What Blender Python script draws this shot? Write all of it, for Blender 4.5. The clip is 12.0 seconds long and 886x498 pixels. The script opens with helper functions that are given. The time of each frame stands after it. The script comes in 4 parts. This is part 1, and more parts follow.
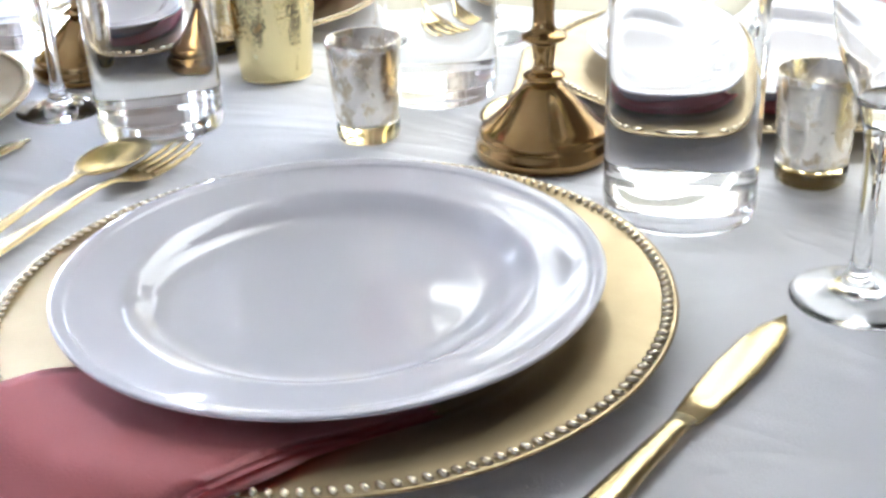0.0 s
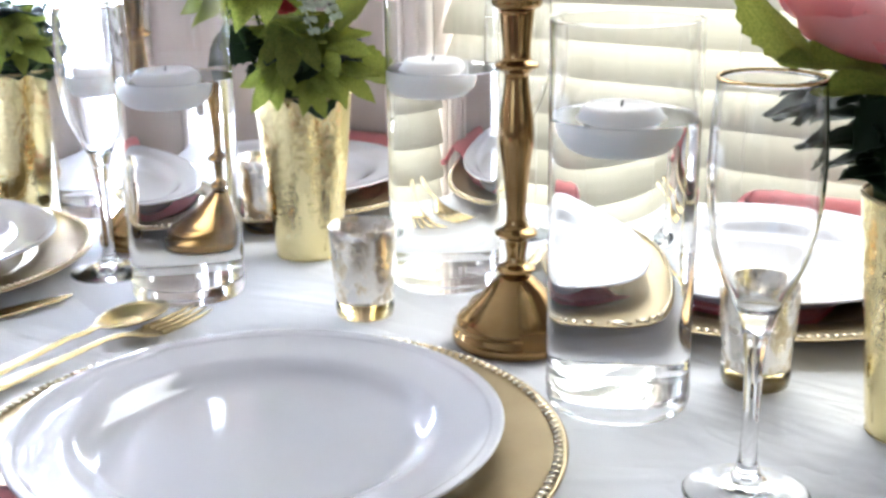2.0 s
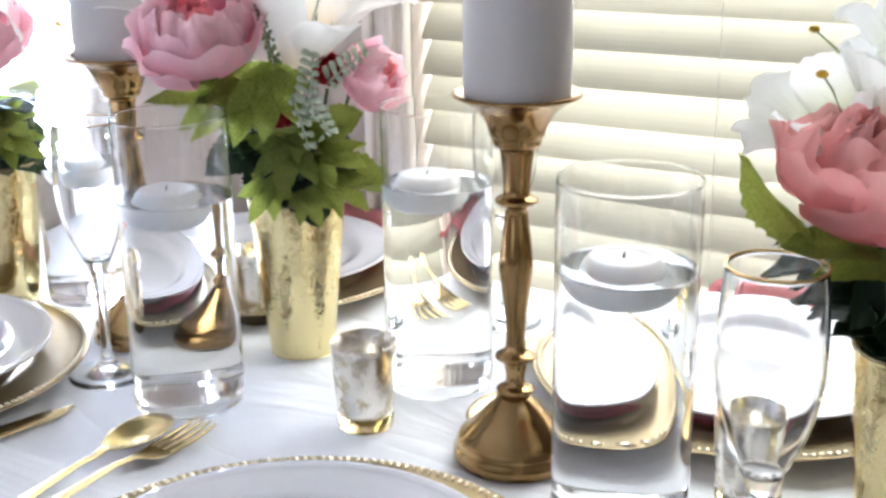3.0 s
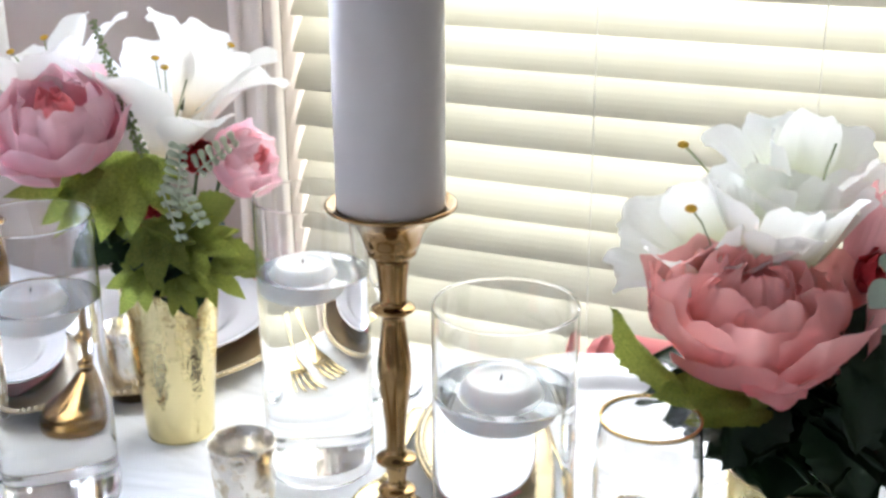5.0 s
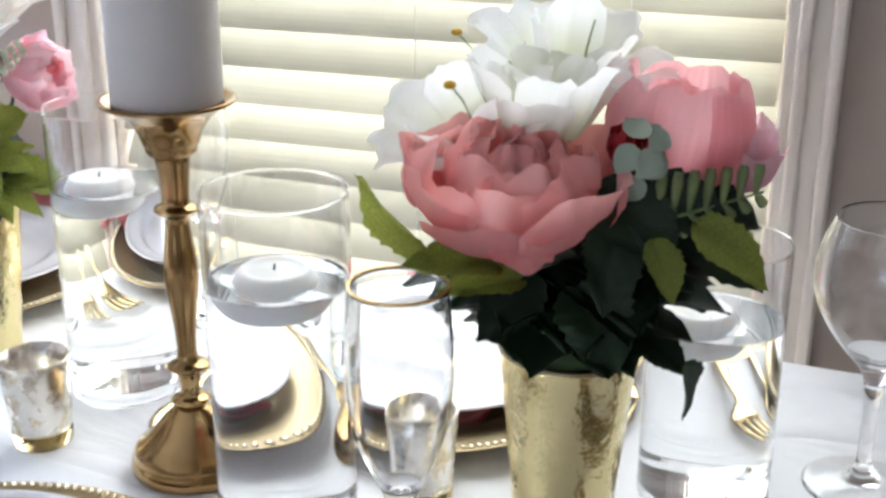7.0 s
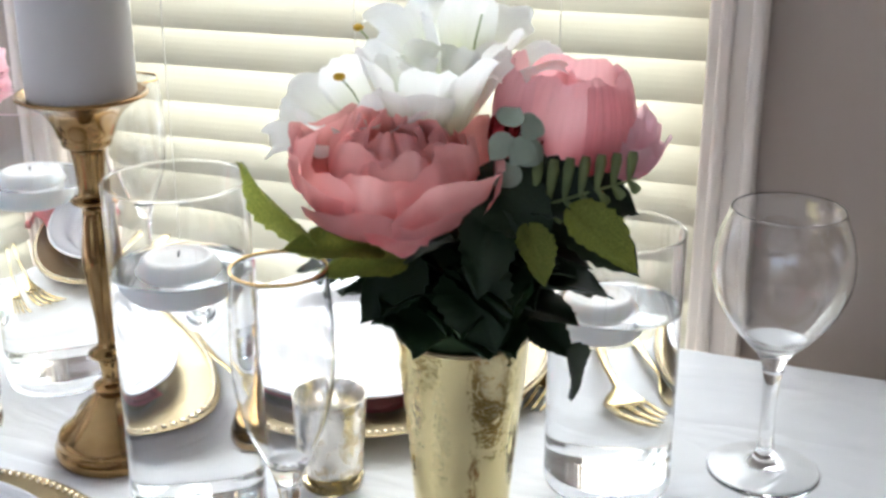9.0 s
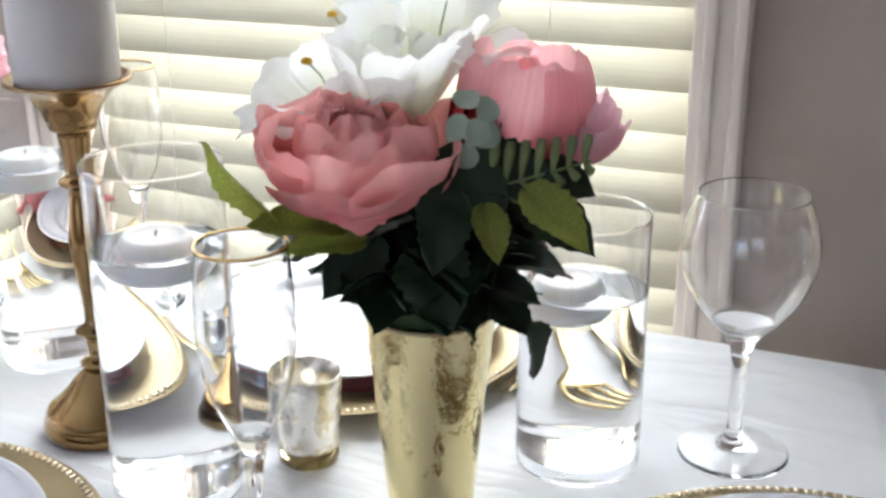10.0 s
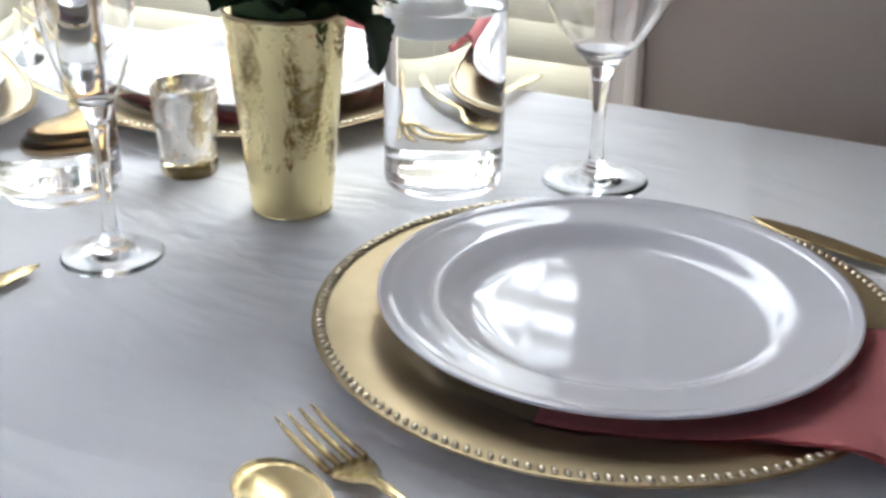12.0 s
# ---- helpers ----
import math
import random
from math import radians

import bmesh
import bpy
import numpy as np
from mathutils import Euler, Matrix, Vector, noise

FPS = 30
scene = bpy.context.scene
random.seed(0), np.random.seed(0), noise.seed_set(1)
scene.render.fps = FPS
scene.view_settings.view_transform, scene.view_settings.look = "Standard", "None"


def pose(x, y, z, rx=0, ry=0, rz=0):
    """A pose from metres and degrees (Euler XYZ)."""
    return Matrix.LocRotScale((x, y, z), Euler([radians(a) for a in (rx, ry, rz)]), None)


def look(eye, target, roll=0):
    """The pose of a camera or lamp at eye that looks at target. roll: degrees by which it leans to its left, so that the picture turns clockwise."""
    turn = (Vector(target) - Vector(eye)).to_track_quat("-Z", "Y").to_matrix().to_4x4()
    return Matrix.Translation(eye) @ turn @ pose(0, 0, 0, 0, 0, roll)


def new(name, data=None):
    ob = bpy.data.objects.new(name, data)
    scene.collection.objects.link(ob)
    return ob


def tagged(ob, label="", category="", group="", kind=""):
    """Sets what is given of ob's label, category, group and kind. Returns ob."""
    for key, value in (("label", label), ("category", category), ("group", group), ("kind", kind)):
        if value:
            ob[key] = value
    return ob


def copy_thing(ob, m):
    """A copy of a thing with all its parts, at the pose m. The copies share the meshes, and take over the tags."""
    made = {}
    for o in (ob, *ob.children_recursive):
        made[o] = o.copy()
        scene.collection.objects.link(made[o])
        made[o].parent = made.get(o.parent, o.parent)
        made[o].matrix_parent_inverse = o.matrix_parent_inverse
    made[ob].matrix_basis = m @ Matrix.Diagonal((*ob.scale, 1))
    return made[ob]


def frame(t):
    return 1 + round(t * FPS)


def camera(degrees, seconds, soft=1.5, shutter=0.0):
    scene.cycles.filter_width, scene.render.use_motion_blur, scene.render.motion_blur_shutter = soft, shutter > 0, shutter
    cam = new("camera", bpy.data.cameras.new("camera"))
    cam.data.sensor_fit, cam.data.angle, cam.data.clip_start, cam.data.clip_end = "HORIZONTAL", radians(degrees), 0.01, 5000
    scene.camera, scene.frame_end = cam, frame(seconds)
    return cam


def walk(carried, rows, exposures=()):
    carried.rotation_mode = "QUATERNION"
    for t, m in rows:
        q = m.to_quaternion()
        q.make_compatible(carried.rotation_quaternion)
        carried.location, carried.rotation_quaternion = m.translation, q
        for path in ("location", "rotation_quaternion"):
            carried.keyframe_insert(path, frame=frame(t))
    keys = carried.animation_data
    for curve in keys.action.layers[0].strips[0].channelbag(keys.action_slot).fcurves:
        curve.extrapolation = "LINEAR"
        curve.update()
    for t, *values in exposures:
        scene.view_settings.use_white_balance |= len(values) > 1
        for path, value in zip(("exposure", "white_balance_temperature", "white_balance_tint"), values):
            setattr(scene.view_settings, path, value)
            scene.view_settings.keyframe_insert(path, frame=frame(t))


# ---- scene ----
cam = camera(40.06, 12.0, soft=3.0)
PATH = [
    (0, -0.0467, 0.0419, 1.0463, 63.56, 2.02, -4.28),
    (0.5, 0.0132, 0.0266, 1.0443, 64.73, 2.16, -0.57),
    (1, 0.0590, 0.0054, 1.0350, 67.91, 2.27, 2.80),
    (1.5, 0.0705, -0.0228, 1.0423, 70.86, 1.55, 3.72),
    (2, 0.0795, -0.0209, 1.0569, 73.02, 0.79, 4.59),
    (2.5, 0.0720, -0.0205, 1.1060, 72.76, 0.84, 3.95),
    (3, 0.0437, -0.0198, 1.1590, 72.19, 0.64, 2.05),
    (3.2, 0.0312, -0.0184, 1.1742, 72.07, 0.60, 1.14),
    (4.8, 0.0379, 0.0154, 1.2577, 70.13, 0.31, -3.08),
    (5, 0.0509, 0.0204, 1.2503, 70.22, 0.34, -3.57),
    (5.5, 0.0839, 0.0224, 1.2236, 70.40, 0.32, -4.50),
    (6, 0.1004, 0.0093, 1.2012, 70.50, -0.16, -5.98),
    (6.5, 0.1138, 0.0054, 1.1949, 69.92, -0.20, -7.28),
    (7, 0.1307, -0.0008, 1.1927, 69.56, -0.12, -7.93),
    (7.5, 0.1506, -0.0041, 1.1882, 69.53, -0.06, -8.14),
    (9.5, 0.2083, -0.0493, 1.1900, 69.98, 0.10, -7.02),
    (10, 0.2308, -0.0632, 1.1878, 69.72, 0.19, -5.98),
    (10.5, 0.2620, -0.0866, 1.1645, 69.74, 0.48, -4.72),
    (11, 0.2972, -0.1091, 1.1333, 69.19, 0.59, -3.44),
    (11.5, 0.3307, -0.1310, 1.0996, 67.96, 0.33, -2.75),
    (12, 0.3556, -0.1545, 1.0823, 65.05, -0.72, -2.92),
]
EXPOSURES = [(0.0, 1.50, 5440, 14), (1.5, 1.62, 5440, 14), (3.0, 1.63, 5440, 14), (4.0, 1.62, 5440, 14), (5.5, 1.60, 5430, 14), (7.5, 1.60, 5420, 13), (9.5, 1.62, 5420, 13), (11.0, 1.68, 5400, 14), (12.0, 1.54, 5380, 14)]
walk(cam, [(t, pose(x, y, z, a, b, c)) for t, x, y, z, a, b, c in PATH], EXPOSURES)

# the table's and the window wall's own axes
TU, TN = Vector((0.870, -0.492, 0)), Vector((0.492, 0.870, 0))
WU, WN = Vector((0.891, -0.454, 0)), Vector((0.454, 0.891, 0))
WALL_M = Matrix(((WU.x, WN.x, 0, 0), (WU.y, WN.y, 0, 0), (0, 0, 1, 0), (0, 0, 0, 1)))
TABLE_M = Matrix(((TU.x, TN.x, 0, 0), (TU.y, TN.y, 0, 0), (0, 0, 1, 0), (0, 0, 0, 1)))
Z = 0.75

# ---- light ----
world = bpy.data.worlds.new("sky")
scene.world = world
world.use_nodes = True
sky = world.node_tree.nodes.new("ShaderNodeTexSky")
sky.sky_type, sky.sun_disc = "NISHITA", False
sky.sun_elevation, sky.sun_rotation = radians(48), radians(-63)
world.node_tree.links.new(sky.outputs[0], world.node_tree.nodes["Background"].inputs[0])
world.node_tree.nodes["Background"].inputs[1].default_value = 0.12
sun_data = bpy.data.lights.new("sun", "SUN")
sun_data.energy, sun_data.angle, sun_data.color = 2.5, radians(0.5), (1, 0.95, 0.87)
sun = new("sun", sun_data)
sun.matrix_world = look((-5.3, 2.7, 6), (0, 0, 0))


N_LAMP = 1.218


def area_lamp(name, s, n, z, w, h, watts, colour, back=False):
    data = bpy.data.lights.new(name, "AREA")
    data.shape, data.size, data.size_y, data.energy, data.color = "RECTANGLE", w, h, watts, colour
    ob = new(name, data)
    ob.matrix_world = WALL_M @ pose(s, n, z, -90 if not back else 90, 0, 0)
    return ob


area_lamp("window_and_fill_light", -0.285, N_LAMP, 1.38, 0.66, 1.70, 11.5, (1.0, 0.95, 0.76))
area_lamp("window_and_fill_light", -1.61, 1.262, 1.38, 1.00, 1.70, 105, (0.88, 0.94, 1.0))
# added fill from behind the camera, set in an assumed opening of the south wall
area_lamp("window_and_fill_light", -0.6, -4.34, 1.25, 1.9, 1.6, 3.5, (0.96, 0.95, 1.0), True)


# ---- materials ----
def material(name, colour, rough=0.5, metal=0.0, vary=0.0, scale=20.0, bump=0.0, bump_scale=80.0, spec=0.5, trans=0.0,
             ior=1.45, translucent=0.0, coat=0.0, vary2=None, rand=0.0, rough_vary=0.0, sheen=0.0, lip=None, lip_axis="Y"):
    m = bpy.data.materials.new(name)
    m.use_nodes = True
    nt = m.node_tree
    b = nt.nodes["Principled BSDF"]
    b.inputs["Base Color"].default_value = (*colour, 1)
    b.inputs["Roughness"].default_value, b.inputs["Metallic"].default_value = rough, metal
    b.inputs["Specular IOR Level"].default_value, b.inputs["IOR"].default_value = spec, ior
    b.inputs["Transmission Weight"].default_value, b.inputs["Coat Weight"].default_value = trans, coat
    b.inputs["Coat Roughness"].default_value, b.inputs["Sheen Weight"].default_value = 0.05, sheen
    geo = nt.nodes.new("ShaderNodeNewGeometry")
    co = nt.nodes.new("ShaderNodeTexCoord")
    if vary or rand:
        n = nt.nodes.new("ShaderNodeTexNoise")
        n.inputs["Scale"].default_value, n.inputs["Detail"].default_value = scale, 5
        nt.links.new(co.outputs["Object"], n.inputs["Vector"])
        ramp = nt.nodes.new("ShaderNodeMapRange")
        ramp.inputs["From Min"].default_value, ramp.inputs["From Max"].default_value = 0.3, 0.7
        nt.links.new(n.outputs["Fac"], ramp.inputs["Value"])
        mix = nt.nodes.new("ShaderNodeMix")
        mix.data_type = "RGBA"
        other = vary2 or tuple(c * (1 - vary) for c in colour)
        mix.inputs["A"].default_value, mix.inputs["B"].default_value = (*colour, 1), (*other, 1)
        nt.links.new(ramp.outputs[0], mix.inputs["Factor"])
        out = mix.outputs["Result"]
        if lip:
            sep = nt.nodes.new("ShaderNodeSeparateXYZ")
            nt.links.new(co.outputs["Object"], sep.inputs[0])
            r4 = nt.nodes.new("ShaderNodeMapRange")
            r4.inputs["From Min"].default_value, r4.inputs["From Max"].default_value = (0.45, 1.02) if lip_axis == "Y" else (-0.45, 0.35)
            nt.links.new(sep.outputs[lip_axis], r4.inputs["Value"])
            mx = nt.nodes.new("ShaderNodeMix")
            mx.data_type = "RGBA"
            mx.inputs["B"].default_value = (*lip, 1)
            nt.links.new(r4.outputs[0], mx.inputs["Factor"])
            nt.links.new(out, mx.inputs["A"])
            out = mx.outputs["Result"]
        if rand:
            info = nt.nodes.new("ShaderNodeObjectInfo")
            hsv = nt.nodes.new("ShaderNodeHueSaturation")
            r2 = nt.nodes.new("ShaderNodeMapRange")
            r2.inputs["To Min"].default_value, r2.inputs["To Max"].default_value = 1 - rand, 1 + rand
            nt.links.new(info.outputs["Random"], r2.inputs["Value"])
            nt.links.new(r2.outputs[0], hsv.inputs["Value"])
            nt.links.new(out, hsv.inputs["Color"])
            out = hsv.outputs["Color"]
        nt.links.new(out, b.inputs["Base Color"])
        if rough_vary:
            r3 = nt.nodes.new("ShaderNodeMapRange")
            r3.inputs["To Min"].default_value, r3.inputs["To Max"].default_value = max(0.02, rough - rough_vary), rough + rough_vary
            nt.links.new(n.outputs["Fac"], r3.inputs["Value"])
            nt.links.new(r3.outputs[0], b.inputs["Roughness"])
    if bump:
        n2 = nt.nodes.new("ShaderNodeTexNoise")
        n2.inputs["Scale"].default_value, n2.inputs["Detail"].default_value = bump_scale, 4
        nt.links.new(co.outputs["Object"], n2.inputs["Vector"])
        bp = nt.nodes.new("ShaderNodeBump")
        bp.inputs["Strength"].default_value, bp.inputs["Distance"].default_value = bump, 0.002
        nt.links.new(n2.outputs["Fac"], bp.inputs["Height"])
        nt.links.new(bp.outputs[0], b.inputs["Normal"])
    if translucent:
        tr = nt.nodes.new("ShaderNodeBsdfTranslucent")
        tr.inputs["Color"].default_value = (*colour, 1)
        if vary or rand:
            nt.links.new(out, tr.inputs["Color"])
        ms = nt.nodes.new("ShaderNodeMixShader")
        ms.inputs[0].default_value = translucent
        nt.links.new(b.outputs[0], ms.inputs[1])
        nt.links.new(tr.outputs[0], ms.inputs[2])
        nt.links.new(ms.outputs[0], nt.nodes["Material Output"].inputs[0])
    return m


CLOTH = material("white_cotton", (0.83, 0.83, 0.865), 0.9, vary=0.05, scale=6, bump=0.25, bump_scale=900, sheen=0.1)
nt = CLOTH.node_tree
wn = nt.nodes.new("ShaderNodeTexNoise")
wn.inputs["Scale"].default_value, wn.inputs["Detail"].default_value, wn.inputs["Distortion"].default_value = 4.5, 3, 1.2
wm = nt.nodes.new("ShaderNodeMapping")
wm.inputs["Scale"].default_value = (0.6, 1.8, 1)
nt.links.new(nt.nodes["Texture Coordinate"].outputs["Object"], wm.inputs["Vector"])
nt.links.new(wm.outputs[0], wn.inputs["Vector"])
ridge = nt.nodes.new("ShaderNodeMath")
ridge.operation = "SUBTRACT"
ridge.inputs[1].default_value = 0.5
nt.links.new(wn.outputs["Fac"], ridge.inputs[0])
fold = nt.nodes.new("ShaderNodeMath")
fold.operation = "ABSOLUTE"
nt.links.new(ridge.outputs[0], fold.inputs[0])
wb = nt.nodes.new("ShaderNodeBump")
wb.inputs["Strength"].default_value, wb.inputs["Distance"].default_value = 0.58, 0.026
nt.links.new(fold.outputs[0], wb.inputs["Height"])
nt.links.new(wb.outputs[0], nt.nodes["Bump"].inputs["Normal"])
PORCELAIN = material("white_porcelain", (0.69, 0.68, 0.73), 0.07, vary=0.02, scale=8, coat=0.5)
SATIN_GOLD = material("satin_gold", (0.40, 0.315, 0.18), 0.37, 1.0, vary=0.12, scale=30, bump=0.06, bump_scale=500, rough_vary=0.08)
BEAD_GOLD = material("bead_gold", (0.88, 0.79, 0.60), 0.22, 1.0, vary=0.2, scale=90)
CUTLERY_GOLD = material("polished_gold", (0.62, 0.50, 0.26), 0.26, 1.0, vary=0.1, scale=60, bump=0.22, bump_scale=190)
BRASS = material("aged_brass", (0.42, 0.285, 0.125), 0.13, 1.0, vary=0.35, vary2=(0.22, 0.125, 0.045), scale=22, bump=0.03, bump_scale=120, rough_vary=0.08)
GLASS = material("clear_glass", (1, 1, 1), 0.0, trans=1.0, ior=1.48)
WATER = material("water", (0.985, 0.995, 1.0), 0.0, trans=1.0, ior=1.33)
AMBER = material("amber_glass", (1.0, 0.86, 0.48), 0.03, trans=1.0, ior=1.48)
WAX = material("white_wax", (0.80, 0.79, 0.78), 0.5, vary=0.04, scale=15, bump=0.05, bump_scale=60)
PILLAR_WAX = material("pale_grey_wax", (0.62, 0.59, 0.57), 0.5, vary=0.05, scale=15, bump=0.05, bump_scale=60)
WAX.node_tree.nodes["Principled BSDF"].inputs["Subsurface Weight"].default_value = 0.7
WAX.node_tree.nodes["Principled BSDF"].inputs["Subsurface Radius"].default_value = (0.020, 0.017, 0.015)
WAX.node_tree.nodes["Principled BSDF"].inputs["Subsurface Scale"].default_value = 1.0
WICK = material("black_wick", (0.02, 0.02, 0.02), 0.9)
NAPKIN = material("pink_cotton", (0.87, 0.30, 0.30), 0.9, vary=0.08, scale=12, bump=0.3, bump_scale=900, sheen=0.2)
GOLD_RIM = material("gold_rim", (0.72, 0.50, 0.22), 0.2, 1.0)
WALL = material("beige_wall_paint", (0.43, 0.36, 0.305), 0.85, vary=0.05, scale=3, bump=0.1, bump_scale=120)
TRIM = material("white_trim_paint", (0.78, 0.70, 0.63), 0.4, vary=0.03, scale=5)
SLAT = material("cream_slat", (0.49, 0.468, 0.40), 0.45, vary=0.04, scale=4, translucent=0.24)
CORD = material("white_cord", (0.8, 0.8, 0.78), 0.8)
CEILING = material("white_ceiling", (0.8, 0.79, 0.77), 0.9, vary=0.03, scale=3)
FLOOR = material("brown_floor", (0.22, 0.17, 0.13), 0.45, vary=0.3, scale=5, bump=0.1, bump_scale=40)
WOOD = material("dark_wood", (0.16, 0.09, 0.05), 0.5, vary=0.3, scale=9)
PINK = material("pink_petal", (0.89, 0.28, 0.27), 0.75, vary=0.3, scale=3, vary2=(0.93, 0.46, 0.43), translucent=0.5, rand=0.10, bump=0.25, bump_scale=9, lip=(0.95, 0.54, 0.51), lip_axis="Z")
DEEP_PINK = material("deep_pink_petal", (0.82, 0.16, 0.18), 0.75, vary=0.2, scale=3, translucent=0.45, rand=0.1, bump=0.25, bump_scale=9, lip=(0.88, 0.32, 0.34), lip_axis="Z")
BLUSH = material("blush_petal", (0.90, 0.42, 0.50), 0.75, vary=0.2, scale=3, vary2=(0.93, 0.54, 0.60), translucent=0.5, rand=0.08, bump=0.25, bump_scale=9, lip=(0.96, 0.72, 0.77), lip_axis="Z")
RED = material("red_petal", (0.50, 0.03, 0.04), 0.7, vary=0.3, scale=4, translucent=0.3, rand=0.1)
ROSE = material("rose_petal", (0.82, 0.27, 0.30), 0.75, vary=0.3, scale=3, vary2=(0.86, 0.38, 0.40), translucent=0.5, rand=0.06, bump=0.25, bump_scale=9, lip=(0.92, 0.55, 0.57), lip_axis="Z")
WHITE_PETAL = material("white_petal", (0.80, 0.84, 0.56), 0.7, vary=0.1, scale=3, vary2=(0.85, 0.88, 0.68), translucent=0.6, rand=0.03, bump=0.25, bump_scale=8, lip=(0.95, 0.95, 0.93), lip_axis="Z")
CREAM_PETAL = material("cream_petal", (0.90, 0.70, 0.42), 0.7, vary=0.1, scale=3, vary2=(0.92, 0.80, 0.58), translucent=0.5, rand=0.03, bump=0.25, bump_scale=8, lip=(0.93, 0.92, 0.90), lip_axis="Z")
LEAF = material("green_leaf", (0.17, 0.225, 0.035), 0.6, vary=0.4, scale=40, vary2=(0.37, 0.39, 0.07), translucent=0.5, rand=0.2, bump=0.4, bump_scale=90)
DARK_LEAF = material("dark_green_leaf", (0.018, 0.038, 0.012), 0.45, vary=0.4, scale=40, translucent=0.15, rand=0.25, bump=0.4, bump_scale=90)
PALE_LEAF = material("pale_green_leaf", (0.62, 0.68, 0.50), 0.7, vary=0.3, scale=60, translucent=0.2, rand=0.1)
EUCALYPTUS = material("eucalyptus_leaf", (0.40, 0.48, 0.38), 0.7, vary=0.3, scale=60, translucent=0.2, rand=0.15)
FERN = material("fern_green", (0.27, 0.33, 0.13), 0.7, vary=0.3, scale=60, translucent=0.25, rand=0.1)
STEM = material("stem_green", (0.06, 0.10, 0.03), 0.7, vary=0.3, scale=40)
POLLEN = material("yellow_pollen", (0.70, 0.42, 0.03), 0.9, vary=0.3, scale=300)


def patched_metal(name, colour, dark, scale, stretch, hammer, ham_scale, rough=0.16, edge=(0.52, 0.6)):
    """Plated glass: bright metal with darker patches, for worn plating and for painted-in dark reflections, and a
    dented surface.
    """
    m = bpy.data.materials.new(name)
    m.use_nodes = True
    nt = m.node_tree
    b = nt.nodes["Principled BSDF"]
    b.inputs["Metallic"].default_value, b.inputs["Roughness"].default_value = 1.0, rough
    co = nt.nodes.new("ShaderNodeTexCoord")
    mp = nt.nodes.new("ShaderNodeMapping")
    mp.inputs["Scale"].default_value = (1, 1, stretch)
    nt.links.new(co.outputs["Object"], mp.inputs["Vector"])
    n = nt.nodes.new("ShaderNodeTexNoise")
    n.inputs["Scale"].default_value, n.inputs["Detail"].default_value, n.inputs["Roughness"].default_value = scale, 8, 0.7
    nt.links.new(mp.outputs[0], n.inputs["Vector"])
    r = nt.nodes.new("ShaderNodeMapRange")
    r.inputs["From Min"].default_value, r.inputs["From Max"].default_value = edge
    nt.links.new(n.outputs["Fac"], r.inputs["Value"])
    mix = nt.nodes.new("ShaderNodeMix")
    mix.data_type = "RGBA"
    mix.inputs["A"].default_value, mix.inputs["B"].default_value = (*colour, 1), (*dark, 1)
    nt.links.new(r.outputs[0], mix.inputs["Factor"])
    nt.links.new(mix.outputs["Result"], b.inputs["Base Color"])
    r2 = nt.nodes.new("ShaderNodeMapRange")
    r2.inputs["To Min"].default_value, r2.inputs["To Max"].default_value = rough, rough + 0.25
    nt.links.new(r.outputs[0], r2.inputs["Value"])
    nt.links.new(r2.outputs[0], b.inputs["Roughness"])
    v = nt.nodes.new("ShaderNodeTexNoise")
    v.inputs["Scale"].default_value, v.inputs["Detail"].default_value = ham_scale, 2
    nt.links.new(co.outputs["Object"], v.inputs["Vector"])
    bp = nt.nodes.new("ShaderNodeBump")
    bp.inputs["Strength"].default_value, bp.inputs["Distance"].default_value = hammer, 0.004
    nt.links.new(v.outputs["Fac"], bp.inputs["Height"])
    nt.links.new(bp.outputs[0], b.inputs["Normal"])
    return m


# brown streaks: flaked plating, plus the dim room's reflection put into the colour
HAMMERED = patched_metal("hammered_gold", (0.80, 0.69, 0.36), (0.28, 0.16, 0.05), 60, 0.3, 0.12, 330, 0.03, (0.61, 0.66))
MERCURY = patched_metal("mercury_glass", (0.88, 0.84, 0.76), (0.66, 0.56, 0.38), 90, 0.7, 0.12, 110, 0.26, (0.53, 0.62))


# ---- mesh helpers ----
def to_mesh(bm, name, mat, smooth=True):
    if bm.calc_volume(signed=True) < 0:
        bmesh.ops.reverse_faces(bm, faces=bm.faces)
    me = bpy.data.meshes.new(name)
    bm.to_mesh(me)
    bm.free()
    if smooth:
        me.polygons.foreach_set("use_smooth", [True] * len(me.polygons))
    me.materials.append(mat)
    return me


def part(name, bm, mat, parent=None, label="", smooth=True, m=None):
    me = bm if isinstance(bm, bpy.types.Mesh) else to_mesh(bm, name, mat, smooth)
    ob = new(name, me)
    if parent:
        ob.parent = parent
    if m is not None:
        ob.matrix_basis = m
    if label:
        ob["label"] = label
    return ob


def thing(name, label, category, m, group=""):
    ob = new(name)
    ob.empty_display_size = 0.02
    ob.matrix_basis = m
    return tagged(ob, label, category, group)


